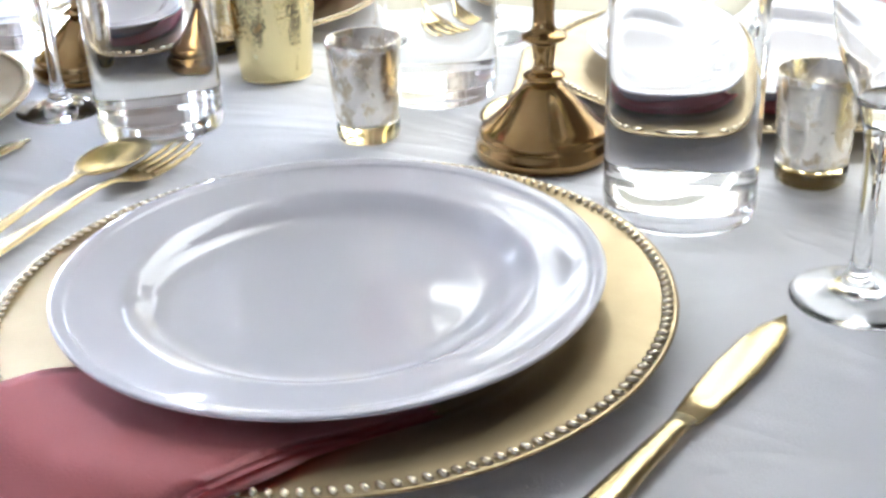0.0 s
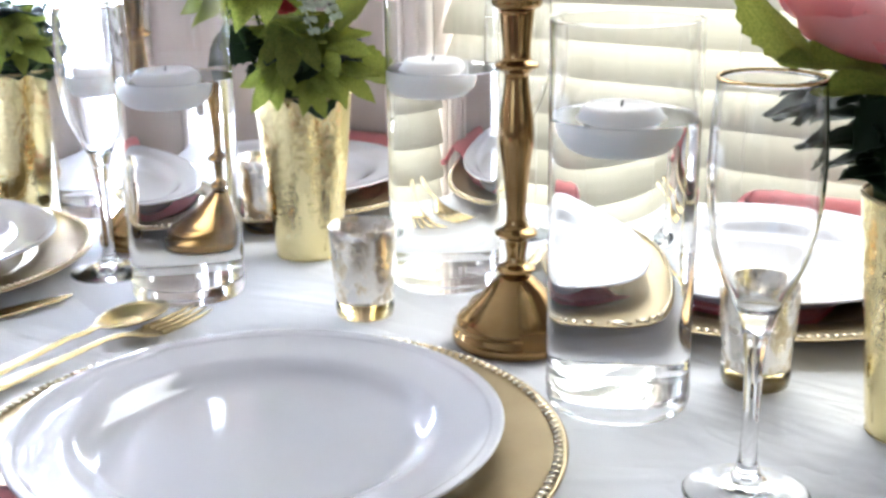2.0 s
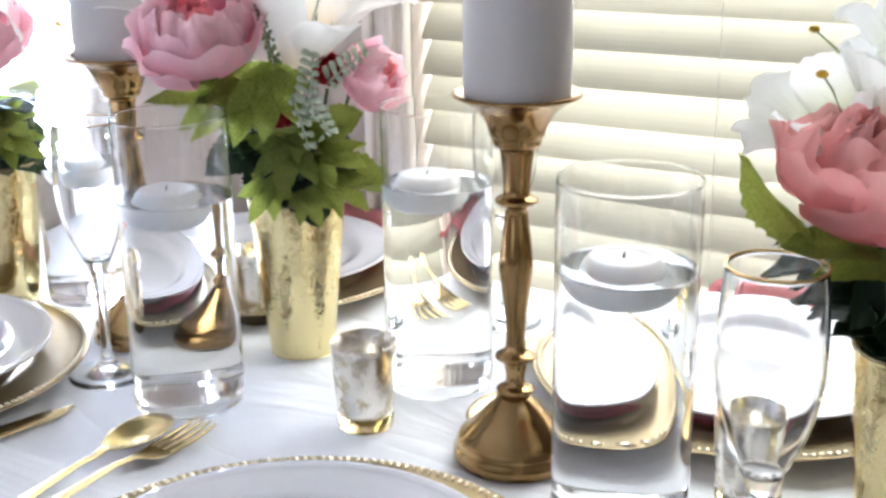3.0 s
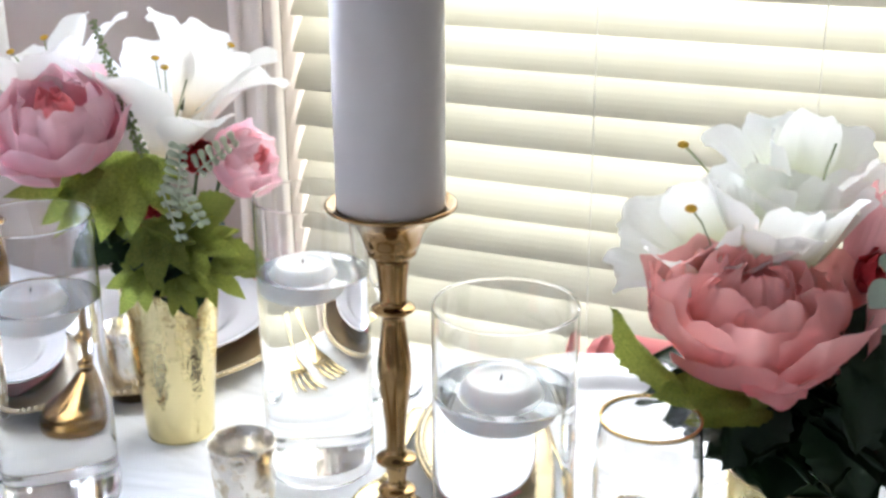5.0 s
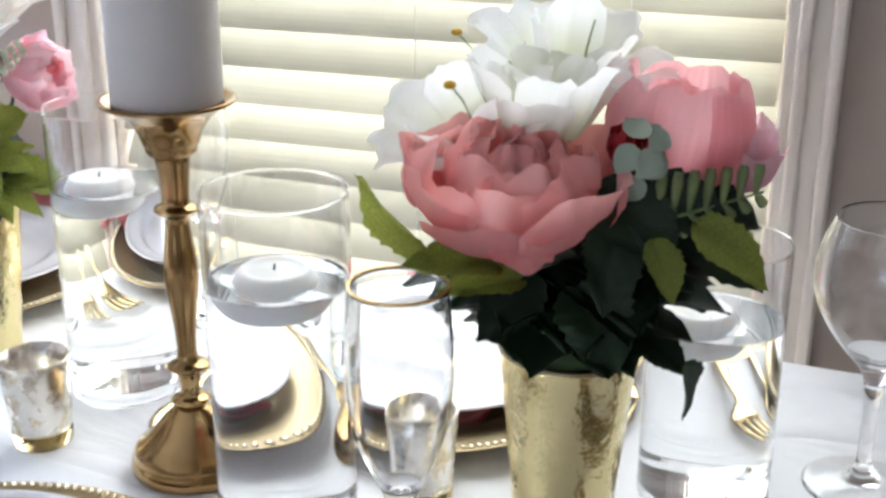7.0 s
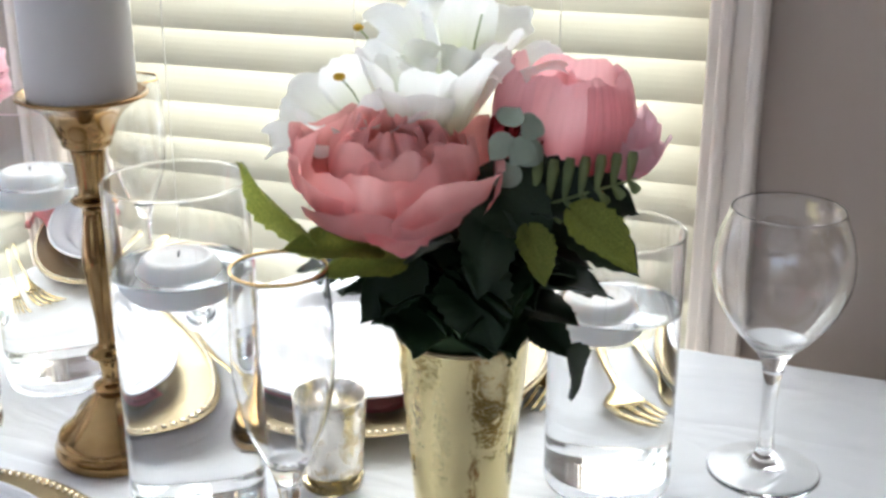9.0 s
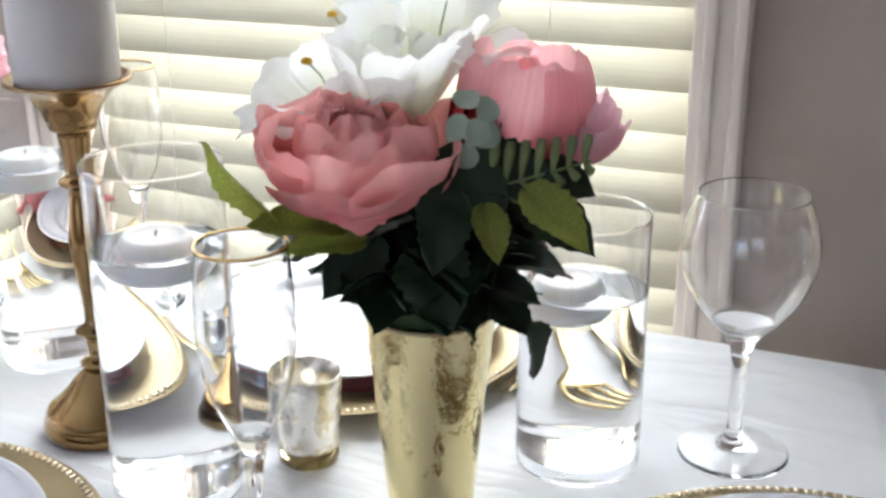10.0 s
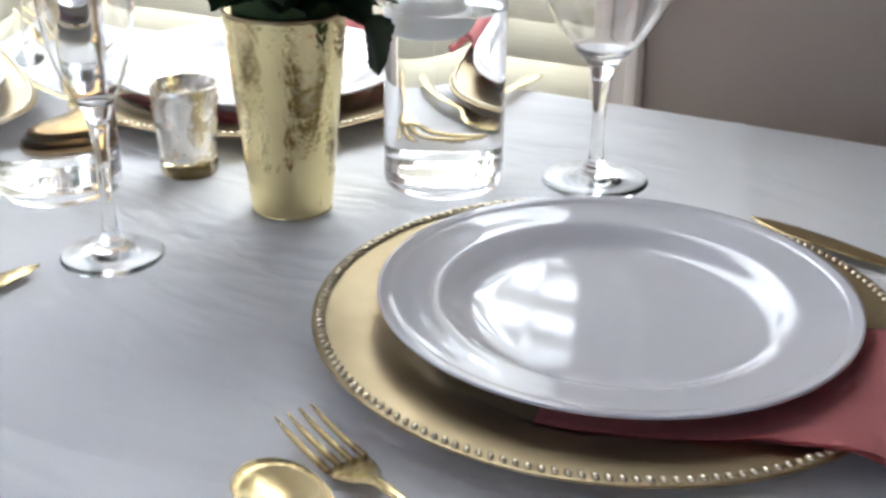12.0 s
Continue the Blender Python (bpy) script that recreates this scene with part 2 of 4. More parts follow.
def lathe(profile, seg=48, bm=None, closed=False):
    """Turns (r, z) points about z. r = 0 closes to a point; closed joins the last point to the first."""
    bm = bm or bmesh.new()
    rings = []
    for r, z in profile:
        if r < 1e-6:
            rings.append([bm.verts.new((0, 0, z))])
        else:
            rings.append([bm.verts.new((r * math.cos(a), r * math.sin(a), z)) for a in (2 * math.pi * i / seg for i in range(seg))])
    pairs = list(zip(rings, rings[1:])) + ([(rings[-1], rings[0])] if closed else [])
    for a, b in pairs:
        for i in range(seg):
            j = (i + 1) % seg
            if len(a) == 1 and len(b) > 1:
                bm.faces.new((a[0], b[j], b[i]))
            elif len(b) == 1 and len(a) > 1:
                bm.faces.new((a[i], a[j], b[0]))
            elif len(a) > 1:
                bm.faces.new((a[i], a[j], b[j], b[i]))
    return bm


def held(profile, closed=False, d=0.0005):
    """The profile with a point close to each end of its long runs, which keeps flat runs flat and corners tight."""
    out = []
    ends = list(zip(profile, profile[1:])) + ([(profile[-1], profile[0])] if closed else [])
    for a, b in ends:
        out.append(a)
        ln = math.hypot(b[0] - a[0], b[1] - a[1])
        if ln > 4 * d:
            for t in (d / ln, 1 - d / ln):
                out.append((a[0] + (b[0] - a[0]) * t, a[1] + (b[1] - a[1]) * t))
    return out if closed else out + [profile[-1]]


def smooth_profile(points, n=5):
    """A rounder profile through the given points (Catmull-Rom)."""
    out = []
    p = [points[0], *points, points[-1]]
    for i in range(1, len(p) - 2):
        for k in range(n):
            t = k / n
            q = []
            for c in (0, 1):
                a, b, d, e = p[i - 1][c], p[i][c], p[i + 1][c], p[i + 2][c]
                q.append(0.5 * (2 * b + (d - a) * t + (2 * a - 5 * b + 4 * d - e) * t * t + (3 * b - a - 3 * d + e) * t ** 3))
            out.append((max(q[0], 0), q[1]))
    return out + [points[-1]]


def box(bm, x0, y0, z0, x1, y1, z1, bevel=0.0):
    vs = [bm.verts.new(c) for c in ((x0, y0, z0), (x1, y0, z0), (x1, y1, z0), (x0, y1, z0), (x0, y0, z1), (x1, y0, z1), (x1, y1, z1), (x0, y1, z1))]
    fs = [bm.faces.new([vs[i] for i in f]) for f in ((3, 2, 1, 0), (4, 5, 6, 7), (0, 1, 5, 4), (1, 2, 6, 5), (2, 3, 7, 6), (3, 0, 4, 7))]
    if bevel:
        es = {e for f in fs for e in f.edges}
        bmesh.ops.bevel(bm, geom=list(es), offset=bevel, segments=2, affect="EDGES", profile=0.5)
    return bm


def boxed(*args, **kw):
    return box(bmesh.new(), *args, **kw)


def tube(points, radii, seg=8, bm=None):
    """A round rod through points, with a radius at each."""
    bm = bm or bmesh.new()
    pts = [Vector(p) for p in points]
    rings = []
    for i, p in enumerate(pts):
        d = (pts[min(i + 1, len(pts) - 1)] - pts[max(i - 1, 0)]).normalized()
        a = d.orthogonal().normalized()
        b = d.cross(a)
        rings.append([bm.verts.new(p + radii[i] * (a * math.cos(k) + b * math.sin(k))) for k in (2 * math.pi * j / seg for j in range(seg))])
    for r0, r1 in zip(rings, rings[1:]):
        best = min(range(seg), key=lambda o: (r0[0].co - r1[o].co).length)
        for j in range(seg):
            bm.faces.new((r0[j], r0[(j + 1) % seg], r1[(j + 1 + best) % seg], r1[(j + best) % seg]))
    bm.faces.new(rings[0][::-1])
    bm.faces.new(rings[-1])
    return bm


def grid(nu, nv, f):
    bm = bmesh.new()
    vs = [[bm.verts.new(f(i / nu, j / nv)) for j in range(nv + 1)] for i in range(nu + 1)]
    for i in range(nu):
        for j in range(nv):
            bm.faces.new((vs[i][j], vs[i + 1][j], vs[i + 1][j + 1], vs[i][j + 1]))
    return bm


def structure(name, bm, mat, label="", category="", m=WALL_M, smooth=False):
    ob = part(name, bm, mat, None, label, smooth)
    ob.matrix_basis = m
    return tagged(ob, label, category, "", "structure")


# ---- room ----
S0, S1, N0, N1, TOP = -2.7, 1.7, -4.4, 1.14, 2.5
THICK = 0.14
W_LOW, W_HIGH = 0.52, 2.24
WINDOWS = [(-0.625, 0.056), (-2.12, -1.10)]


def pierced(openings, s0, s1, n0, n1, low, high, top):
    """A wall with openings, as blocks round them in one mesh."""
    bm = bmesh.new()
    edges = [s0]
    for a, b in sorted(openings):
        edges += [a, b]
    edges.append(s1)
    for i in range(0, len(edges), 2):
        box(bm, edges[i], n0, 0, edges[i + 1], n1, top)
    for a, b in openings:
        box(bm, a, n0, 0, b, n1, low)
        box(bm, a, n0, high, b, n1, top)
    return bm


structure("wall_north", pierced(WINDOWS, S0, S1, N1, N1 + THICK, W_LOW, W_HIGH, TOP), WALL, "beige painted wall with two windows", "wall")
# the opening here is made up, to house the fill lamp
structure("wall_south", pierced([(-1.6, 0.4)], S0, S1, N0 - THICK, N0, 0.3, 2.1, TOP), WALL, "unseen beige painted wall with an opening added for fill light", "wall")
structure("wall_west", boxed(S0 - THICK, N0 - THICK, 0, S0, N1 + THICK, TOP), WALL, "plain beige painted wall", "wall")
structure("wall_east", boxed(S1, N0 - THICK, 0, S1 + THICK, N1 + THICK, TOP), WALL, "plain beige painted wall", "wall")
structure("floor", boxed(S0 - THICK, N0 - THICK, -0.1, S1 + THICK, N1 + THICK, 0), FLOOR, "brown wooden floor", "floor")
structure("ceiling", boxed(S0 - THICK, N0 - THICK, TOP, S1 + THICK, N1 + THICK, TOP + 0.1), CEILING, "white painted ceiling", "ceiling")
structure("ground", grid(4, 4, lambda u, v: ((u - 0.5) * 4000, (v - 0.5) * 4000, -0.4)), material("lawn", (0.08, 0.11, 0.04), 0.9, vary=0.4, scale=2), "grass lawn outside the windows", "ground")


def casing(name, a, b, label):
    """A window's casing of two-step moulding, with stool and glass."""
    win = thing(name, label, "window", WALL_M)
    win["kind"] = "structure"
    w, n = 0.05, N1
    for nm, x0, x1 in (("casing", a - w, a), ("casing", b, b + w)):
        bm = boxed(x0, n - 0.018, W_LOW - 0.03, x1, n, W_HIGH + w, bevel=0.003)
        inner = x1 if x0 < a else x0
        sg = -1 if x0 < a else 1
        box(bm, *((inner + sg * 0.016 - 0.006, n - 0.024, W_LOW - 0.03, inner + sg * 0.016 + 0.006, n - 0.017, W_HIGH + w)), bevel=0.003)
        box(bm, *((inner + sg * 0.043 - 0.006, n - 0.026, W_LOW - 0.03, inner + sg * 0.043 + 0.006, n - 0.017, W_HIGH + w)), bevel=0.003)
        part(nm, bm, TRIM, win)
    part("head_casing", boxed(a, n - 0.018, W_HIGH, b, n, W_HIGH + w, bevel=0.003), TRIM, win)
    part("window_sill", boxed(a - 0.06, n - 0.04, W_LOW - 0.05, b + 0.06, n + 0.03, W_LOW - 0.03, bevel=0.004), TRIM, win)
    fr = bmesh.new()
    for x0, x1, z0, z1 in ((a, a + 0.03, W_LOW, W_HIGH), (b - 0.03, b, W_LOW, W_HIGH), (a + 0.03, b - 0.03, W_LOW, W_LOW + 0.04), (a + 0.03, b - 0.03, W_HIGH - 0.04, W_HIGH), (a + 0.03, b - 0.03, 1.38, 1.41)):
        box(fr, x0, n + 0.095, z0, x1, n + 0.125, z1)
    part("window_frame", fr, TRIM, win, smooth=False)
    for z0, z1 in ((W_LOW + 0.04, 1.38), (1.41, W_HIGH - 0.04)):
        p = part("pane", boxed(a + 0.03, n + 0.108, z0, b - 0.03, n + 0.112, z1), GLASS, win, smooth=False)
        p.visible_shadow = False
    return win


casing("window_1", *WINDOWS[0], "window in white moulded casing behind a slatted blind")
casing("window_2", *WINDOWS[1], "bright window in white moulded casing behind an open blind")

# blinds: tilted slats, ladder cords, head rail
PITCH, DEPTH = 0.0389, 0.050


def make_blind(a, b, tilt, label, cords):
    blind = thing("window_blind", label, "blind", WALL_M, "window blinds")
    a, b = a + 0.004, b - 0.004
    sm = grid(1, 8, lambda u, v: ((u - 0.5) * (b - a), (v - 0.5) * DEPTH, 0.0022 * (1 - (2 * v - 1) ** 2)))
    bmesh.ops.solidify(sm, geom=list(sm.faces), thickness=0.0018)
    slat_mesh = to_mesh(sm, "slat", SLAT, smooth=False)
    z = 0.556
    while z < 2.17:
        part("slat", slat_mesh, None, blind, m=pose((a + b) / 2 + random.uniform(-0.001, 0.001), N1 + 0.027, z + 0.009, tilt + random.uniform(-1.2, 1.2), random.uniform(-0.1, 0.1), 0))
        z += PITCH
    part("head_rail", boxed(a, N1 + 0.005, 2.18, b, N1 + 0.055, 2.235, bevel=0.003), SLAT, blind)
    for s in cords:
        for dn in (0.002, 0.052):
            part("ladder_cord", tube([(s, N1 + dn, 0.54), (s, N1 + dn, 2.18)], [0.0004, 0.0004], 6), CORD, blind)
    return blind


make_blind(*WINDOWS[0], 52, "cream horizontal slatted blind, nearly closed, glowing with daylight", (-0.50, -0.285, -0.08))
make_blind(*WINDOWS[1], 12, "cream horizontal slatted blind with its slats turned open", (-1.95, -1.61, -1.27))

# ---- table ----
U0, U1, V0, V1 = -1.34, 0.43, 0.19, 1.026
table = thing("dining_table", "long dark wooden dining table under a white cloth", "table", TABLE_M)
part("tabletop", boxed(U0 + 0.01, V0 + 0.01, 0.712, U1 - 0.01, V1 - 0.01, 0.744, bevel=0.004), WOOD, table)
for lu in (U0 + 0.08, U1 - 0.12):
    for lv in (V0 + 0.08, V1 - 0.08):
        part("leg", lathe(smooth_profile([(0.0, 0), (0.022, 0), (0.03, 0.1), (0.024, 0.3), (0.036, 0.5), (0.03, 0.6), (0.036, 0.712), (0.0, 0.712)], 4), 20), WOOD, table, m=pose(lu, lv, 0))


def cloth_height(x, y):
    p = Vector((x, y, 0))
    h = 0.0016 * noise.noise(p * 5.0) + 0.0005 * noise.noise(p * 17.0)
    for a, off, amp in ((0.3, 0.1, 0.0024), (-0.5, 0.37, 0.0020), (1.1, 0.22, 0.0018)):
        d = x * math.cos(a) + y * math.sin(a) + 0.03 * noise.noise(p * 3.0) + off
        f = (d * 2.6) % 1.0
        h += amp * math.exp(-((f - 0.5) / 0.030) ** 2) * max(0, noise.noise(p * 2.2 + Vector((a, off, 3))) * 2)
    return h


def cloth_point(u, v):
    """Flat on the top, rolling over the edge and hanging in soft folds."""
    drop, r = 0.24, 0.012
    a = U0 - drop + u * (U1 - U0 + 2 * drop)
    b = V0 - drop + v * (V1 - V0 + 2 * drop)
    ca, cb = min(max(a, U0), U1), min(max(b, V0), V1)
    over = max(abs(a - ca), abs(b - cb))
    if over < 1e-6:
        return (a, b, Z - 0.0015 + cloth_height(a, b))
    du, dv = a - ca, b - cb
    ln = math.hypot(du, dv)
    fold = 0.018 * noise.noise(Vector((ca * 5, cb * 5, 1.5))) * min(over / 0.1, 1)
    out = r * min(over / r, 1) + 0.05 * over + fold * min(over / 0.06, 1)
    return (ca + du / ln * out, cb + dv / ln * out, Z - 0.0015 - max(0, over - 0.3 * r))


cloth = part("tablecloth", grid(400, 270, cloth_point), CLOTH)
cloth.matrix_basis = TABLE_M
tagged(cloth, "white cotton tablecloth with faint fold creases, on the dining table", "tablecloth")


# ---- place settings ----
def turned(x, y, z, d):
    """A pose at x, y, z whose own y axis runs along the plan direction d."""
    return pose(x, y, z, 0, 0, math.degrees(math.atan2(-d[0], d[1])))


CHARGER_PROFILE = smooth_profile([(0, 0.0035), (0.095, 0.0035), (0.108, 0.005), (0.118, 0.0105), (0.130, 0.0135), (0.155, 0.0160), (0.1640, 0.0172)], 4) + [
    (0.1655, 0.0165), (0.163, 0.0150), (0.130, 0.0112), (0.118, 0.008), (0.105, 0.001), (0.098, 0.0), (0.0, 0.0006)]


def make_charger():
    ob = thing("charger_plate", "round satin gold charger plate with a beaded rim, on the tablecloth", "charger plate", Matrix(), "place settings")
    part("body", lathe(CHARGER_PROFILE, 128), SATIN_GOLD, ob)
    bm = bmesh.new()
    count = 168
    for i in range(count):
        a = 2 * math.pi * i / count
        m = Matrix.Rotation(a, 4, "Z") @ Matrix.Translation((0.1603, 0, 0.0172)) @ Matrix.Rotation(0.5, 4, "Z") @ Matrix.Diagonal((1.5, 0.85, 0.8, 1))
        bmesh.ops.create_icosphere(bm, subdivisions=1, radius=0.0024, matrix=m)
    part("beaded_rim", bm, BEAD_GOLD, ob, "row of small raised gold beads")
    return ob


def make_plate():
    ob = part("dinner_plate", lathe(smooth_profile([(0, 0.0064), (0.060, 0.0066), (0.0760, 0.0072), (0.0850, 0.0094), (0.0925, 0.0140), (0.0985, 0.0170), (0.1040, 0.0180), (0.1154, 0.0192), (0.1235, 0.0206), (0.1262, 0.0217), (0.1303, 0.0225)], 5)
                                    + [(0.1323, 0.0225), (0.1323, 0.0212), (0.1154, 0.0152), (0.0968, 0.0105), (0.0865, 0.0045), (0.0845, 0.0), (0.0803, 0.0), (0.0773, 0.0035), (0, 0.0035)], 128), PORCELAIN)
    return tagged(ob, "plain white glossy porcelain dinner plate on a gold charger", "plate", "place settings")


def napkin(x, y, d, length, width, start, seed, hub, puff=0.0):
    """A folded napkin: three layers in one long strip that slips out under the plate, over the charger's rim and down onto the cloth."""
    ob = thing("napkin", "folded coral pink cloth napkin tucked under the plate", "napkin", turned(x, y, 0, d), "place settings")
    place = turned(x, y, 0, d)
    for k in range(3):
        w = width * (1 - 0.03 * k)
        base = 0.0012 + k * 0.0012

        def f(u, v, k=k, w=w, base=base):
            yy = start + v * (length - start)
            q = place @ Vector(((u - 0.5) * w, yy, 0))
            r = math.hypot(q.x - hub[0], q.y - hub[1])
            if r < 0.105:
                h = 0.0042
            elif r < 0.170:
                h = 0.0042 + (0.0178 - 0.0042) * min(1, (r - 0.105) / 0.035)
            else:
                h = max(0.0015, 0.0178 - (r - 0.170) * 0.55)
            h = h + base * (1 + 0.5 * max(0, (r - 0.14) / 0.05)) + 0.0012 * noise.noise(Vector((u * 3, v * 4, seed + k)))
            h += puff * min(1, max(0, (r - 0.128) / 0.02)) * max(0, 1 - max(0, r - 0.17) / 0.05)
            side = 0.004 * noise.noise(Vector((v * 5, seed, k))) + 0.002 * k
            return ((u - 0.5) * w + side, yy, Z + h)

        bm = grid(16, 40, f)
        bmesh.ops.solidify(bm, geom=list(bm.faces), thickness=0.0009)
        part("layer", bm, NAPKIN, ob)
    return ob


charger, plate = make_charger(), make_plate()
SETTINGS = [(-0.0702, 0.5680), (0.4829, 0.4397), (0.2450, 0.8960), (-0.190, 1.168), (-0.458, 0.897)]
for i, (x, y) in enumerate(SETTINGS):
    place = pose(x, y, Z, 0, 0, 37 * i)
    if i == 0:
        charger.matrix_basis = place
        plate.matrix_basis = pose(x - 0.001, y, Z + 0.0084)
    else:
        copy_thing(charger, place)
        copy_thing(plate, pose(x + 0.003, y + 0.001, Z + 0.0084, 0, 0, 20 * i))
napkin(-0.085, 0.500, (-0.83, -0.55), 0.26, 0.128, -0.03, 1.0, SETTINGS[0])
napkin(0.476, 0.390, (0.95, -0.30), 0.26, 0.128, -0.03, 2.0, SETTINGS[1])
napkin(0.245, 0.896, (0.515, 0.857), 0.21, 0.150, -0.095, 3.0, SETTINGS[2], 0.012)
napkin(-0.190, 1.168, (0.515, 0.857), 0.21, 0.150, -0.10, 4.0, SETTINGS[3], 0.012)
napkin(-0.458, 0.897, (-0.515, -0.857), 0.24, 0.128, -0.02, 5.0, SETTINGS[4])


# cutlery: a blade or bowl along y, tip at the origin, handle towards -y
def handle_loft(bm, stations):
    """Flattened bar: stations of (y, half width, z, half thickness)."""
    rings = []
    for y, w, zz, t in stations:
        rings.append([bm.verts.new((w * math.cos(a), y, zz + t * math.sin(a))) for a in (2 * math.pi * i / 12 for i in range(12))])
    for a, b in zip(rings, rings[1:]):
        for i in range(12):
            bm.faces.new((a[i], a[(i + 1) % 12], b[(i + 1) % 12], b[i]))
    bm.faces.new(rings[0][::-1])
    bm.faces.new(rings[-1])
    return bm


HANDLE = [(-0.075, 0.0032, 0.0075, 0.0016), (-0.09, 0.0030, 0.0085, 0.0016), (-0.12, 0.0042, 0.0065, 0.0014), (-0.16, 0.0068, 0.0042, 0.0012), (-0.185, 0.0082, 0.003, 0.0012), (-0.196, 0.0060, 0.0026, 0.0011), (-0.199, 0.0018, 0.0024, 0.0008)]


def make_fork():
    ob = thing("fork", "polished gold dinner fork lying on the tablecloth", "fork", Matrix(), "gold cutlery")
    bm = bmesh.new()
    handle_loft(bm, [(-0.047, 0.0122, 0.0022, 0.0010), (-0.055, 0.0118, 0.0024, 0.0011), (-0.064, 0.0085, 0.0042, 0.0013), (-0.070, 0.0048, 0.0062, 0.0015)] + HANDLE)
    part("handle", bm, CUTLERY_GOLD, ob)
    tb = tube([(0, -0.048, 0), (0, -0.03, 0.0002), (0, -0.012, 0.0018), (0, 0, 0.0042)], [0.0019, 0.0018, 0.0015, 0.0008], 8)
    tine = to_mesh(tb, "tine", CUTLERY_GOLD)
    for k in range(4):
        part("tine", tine, None, ob, m=pose((k - 1.5) * 0.0068, 0, 0.0024))
    return ob


def make_spoon():
    ob = thing("spoon", "polished gold tablespoon lying on the tablecloth", "spoon", Matrix(), "gold cutlery")

    def f(u, v):
        a = v * 2 * math.pi
        r = u
        y = -0.032 + 0.032 * r * math.sin(a)
        w = 0.0190 * r * math.cos(a) * (1 + 0.12 * math.sin(a))
        return (w, y, 0.0015 + 0.0072 * r * r)

    bm = grid(6, 28, f)
    bmesh.ops.remove_doubles(bm, verts=list(bm.verts), dist=1e-5)
    bmesh.ops.solidify(bm, geom=list(bm.faces), thickness=0.0013)
    part("bowl", bm, CUTLERY_GOLD, ob)
    part("handle", handle_loft(bmesh.new(), [(-0.0605, 0.0050, 0.0085, 0.0011), (-0.068, 0.0038, 0.0088, 0.0014)] + HANDLE), CUTLERY_GOLD, ob)
    return ob


def make_knife():
    ob = thing("knife", "polished gold table knife with a patterned handle on the tablecloth", "knife", Matrix(), "gold cutlery")
    bm = bmesh.new()
    pts = [(0.0, 0.0), (-0.012, 0.0065), (-0.03, 0.0092), (-0.055, 0.0100), (-0.085, 0.0085), (-0.105, 0.0062)]
    handle_loft(bm, [(y - 0.0005, max(w, 0.0006), 0.0022, 0.0011) for y, w in pts])
    part("blade", bm, CUTLERY_GOLD, ob)
    part("handle", handle_loft(bmesh.new(), [(-0.1045, 0.0056, 0.003, 0.0022), (-0.115, 0.0050, 0.0035, 0.0028), (-0.15, 0.0062, 0.0036, 0.003), (-0.19, 0.0082, 0.0034, 0.0028), (-0.208, 0.0085, 0.003, 0.0022), (-0.214, 0.005, 0.0026, 0.0016)]), CUTLERY_GOLD, ob)
    return ob


fork, spoon, knife = make_fork(), make_spoon(), make_knife()
CUTLERY = [
    (fork, -0.169, 0.808, (0.53, 0.85)), (spoon, -0.201, 0.814, (0.46, 0.89)), (knife, 0.145, 0.536, (0.66, 0.75)),
    (fork, 0.312, 0.357, (-0.56, 0.83)), (spoon, 0.295, 0.312, (-0.56, 0.83)), (knife, 0.610, 0.600, (-0.66, 0.75)),
    (fork, 0.366, 0.776, (-0.45, -0.89)), (fork, 0.405, 0.765, (-0.50, -0.866)), (spoon, 0.040, 0.795, (-0.24, -0.97)),
    (fork, -0.030, 1.065, (-0.30, -0.95)), (fork, 0.000, 1.045, (-0.30, -0.95)),
    (knife, -0.281, 0.842, (0.65, 0.76)),
]
used = set()
for kind, x, y, d in CUTLERY:
    m = turned(x, y, Z + 0.0005, d)
    if kind.name in used:
        copy_thing(kind, m)
    else:
        used.add(kind.name)
        kind.matrix_basis = m


# ---- glassware ----
def clear(ob):
    ob.visible_shadow = False
    return ob


def make_cylinder(height, level, label, m):
    """A straight glass vase with a heavy base, filled with water."""
    ob = thing("cylinder_vase", label, "vase", m, "cylinder vases")
    R, T, B = 0.0435, 0.0012, 0.014
    base = [(0, 0.0015), (R - 0.008, 0.0015), (R - 0.005, 0.0), (R - 0.003, 0.0003), (R - 0.0008, 0.002), (R, 0.006), (R, B), (R - 0.0015, B + 0.0008), (0, B + 0.0008)]
    wall = [(R, level + 0.0003), (R, height - 0.0015), (R - 0.0008, height - 0.0002), (R - T + 0.0008, height - 0.0002), (R - T, height - 0.0015), (R - T, level + 0.0003)]
    bm = lathe(held(base), 96)
    bm2 = lathe(held(wall, True), 96, closed=True)
    clear(part("base", bm, GLASS, ob, "thick clear glass base"))
    clear(part("wall", bm2, GLASS, ob, "thin clear glass wall"))
    clear(part("water", lathe(held([(0, B), (R - 0.002, B), (R - 0.0001, B + 0.0012), (R - 0.0001, level - 0.0002), (R - T, level + 0.0008), (R - T - 0.002, level), (0, level)]), 96), WATER, ob))
    return ob


def floating_candle(x, y, z, dx, dy):
    ob = thing("floating_candle", "white wax floating candle on the water of a glass vase", "candle", pose(x + dx, y + dy, z), "floating candles")
    prof = smooth_profile([(0, 0.0115), (0.014, 0.0110), (0.0185, 0.0125), (0.0215, 0.0118), (0.0248, 0.006), (0.0262, -0.001), (0.0235, -0.009), (0.017, -0.0145), (0, -0.016)], 4)
    part("wax", lathe(prof, 40), WAX, ob)
    part("wick", tube([(0, 0, 0.010), (0.0003, 0, 0.0130), (0.0008, 0.0004, 0.0150)], [0.0006, 0.0006, 0.0005], 6), WICK, ob)
    return ob


TALL = "tall clear glass cylinder vase filled with water"
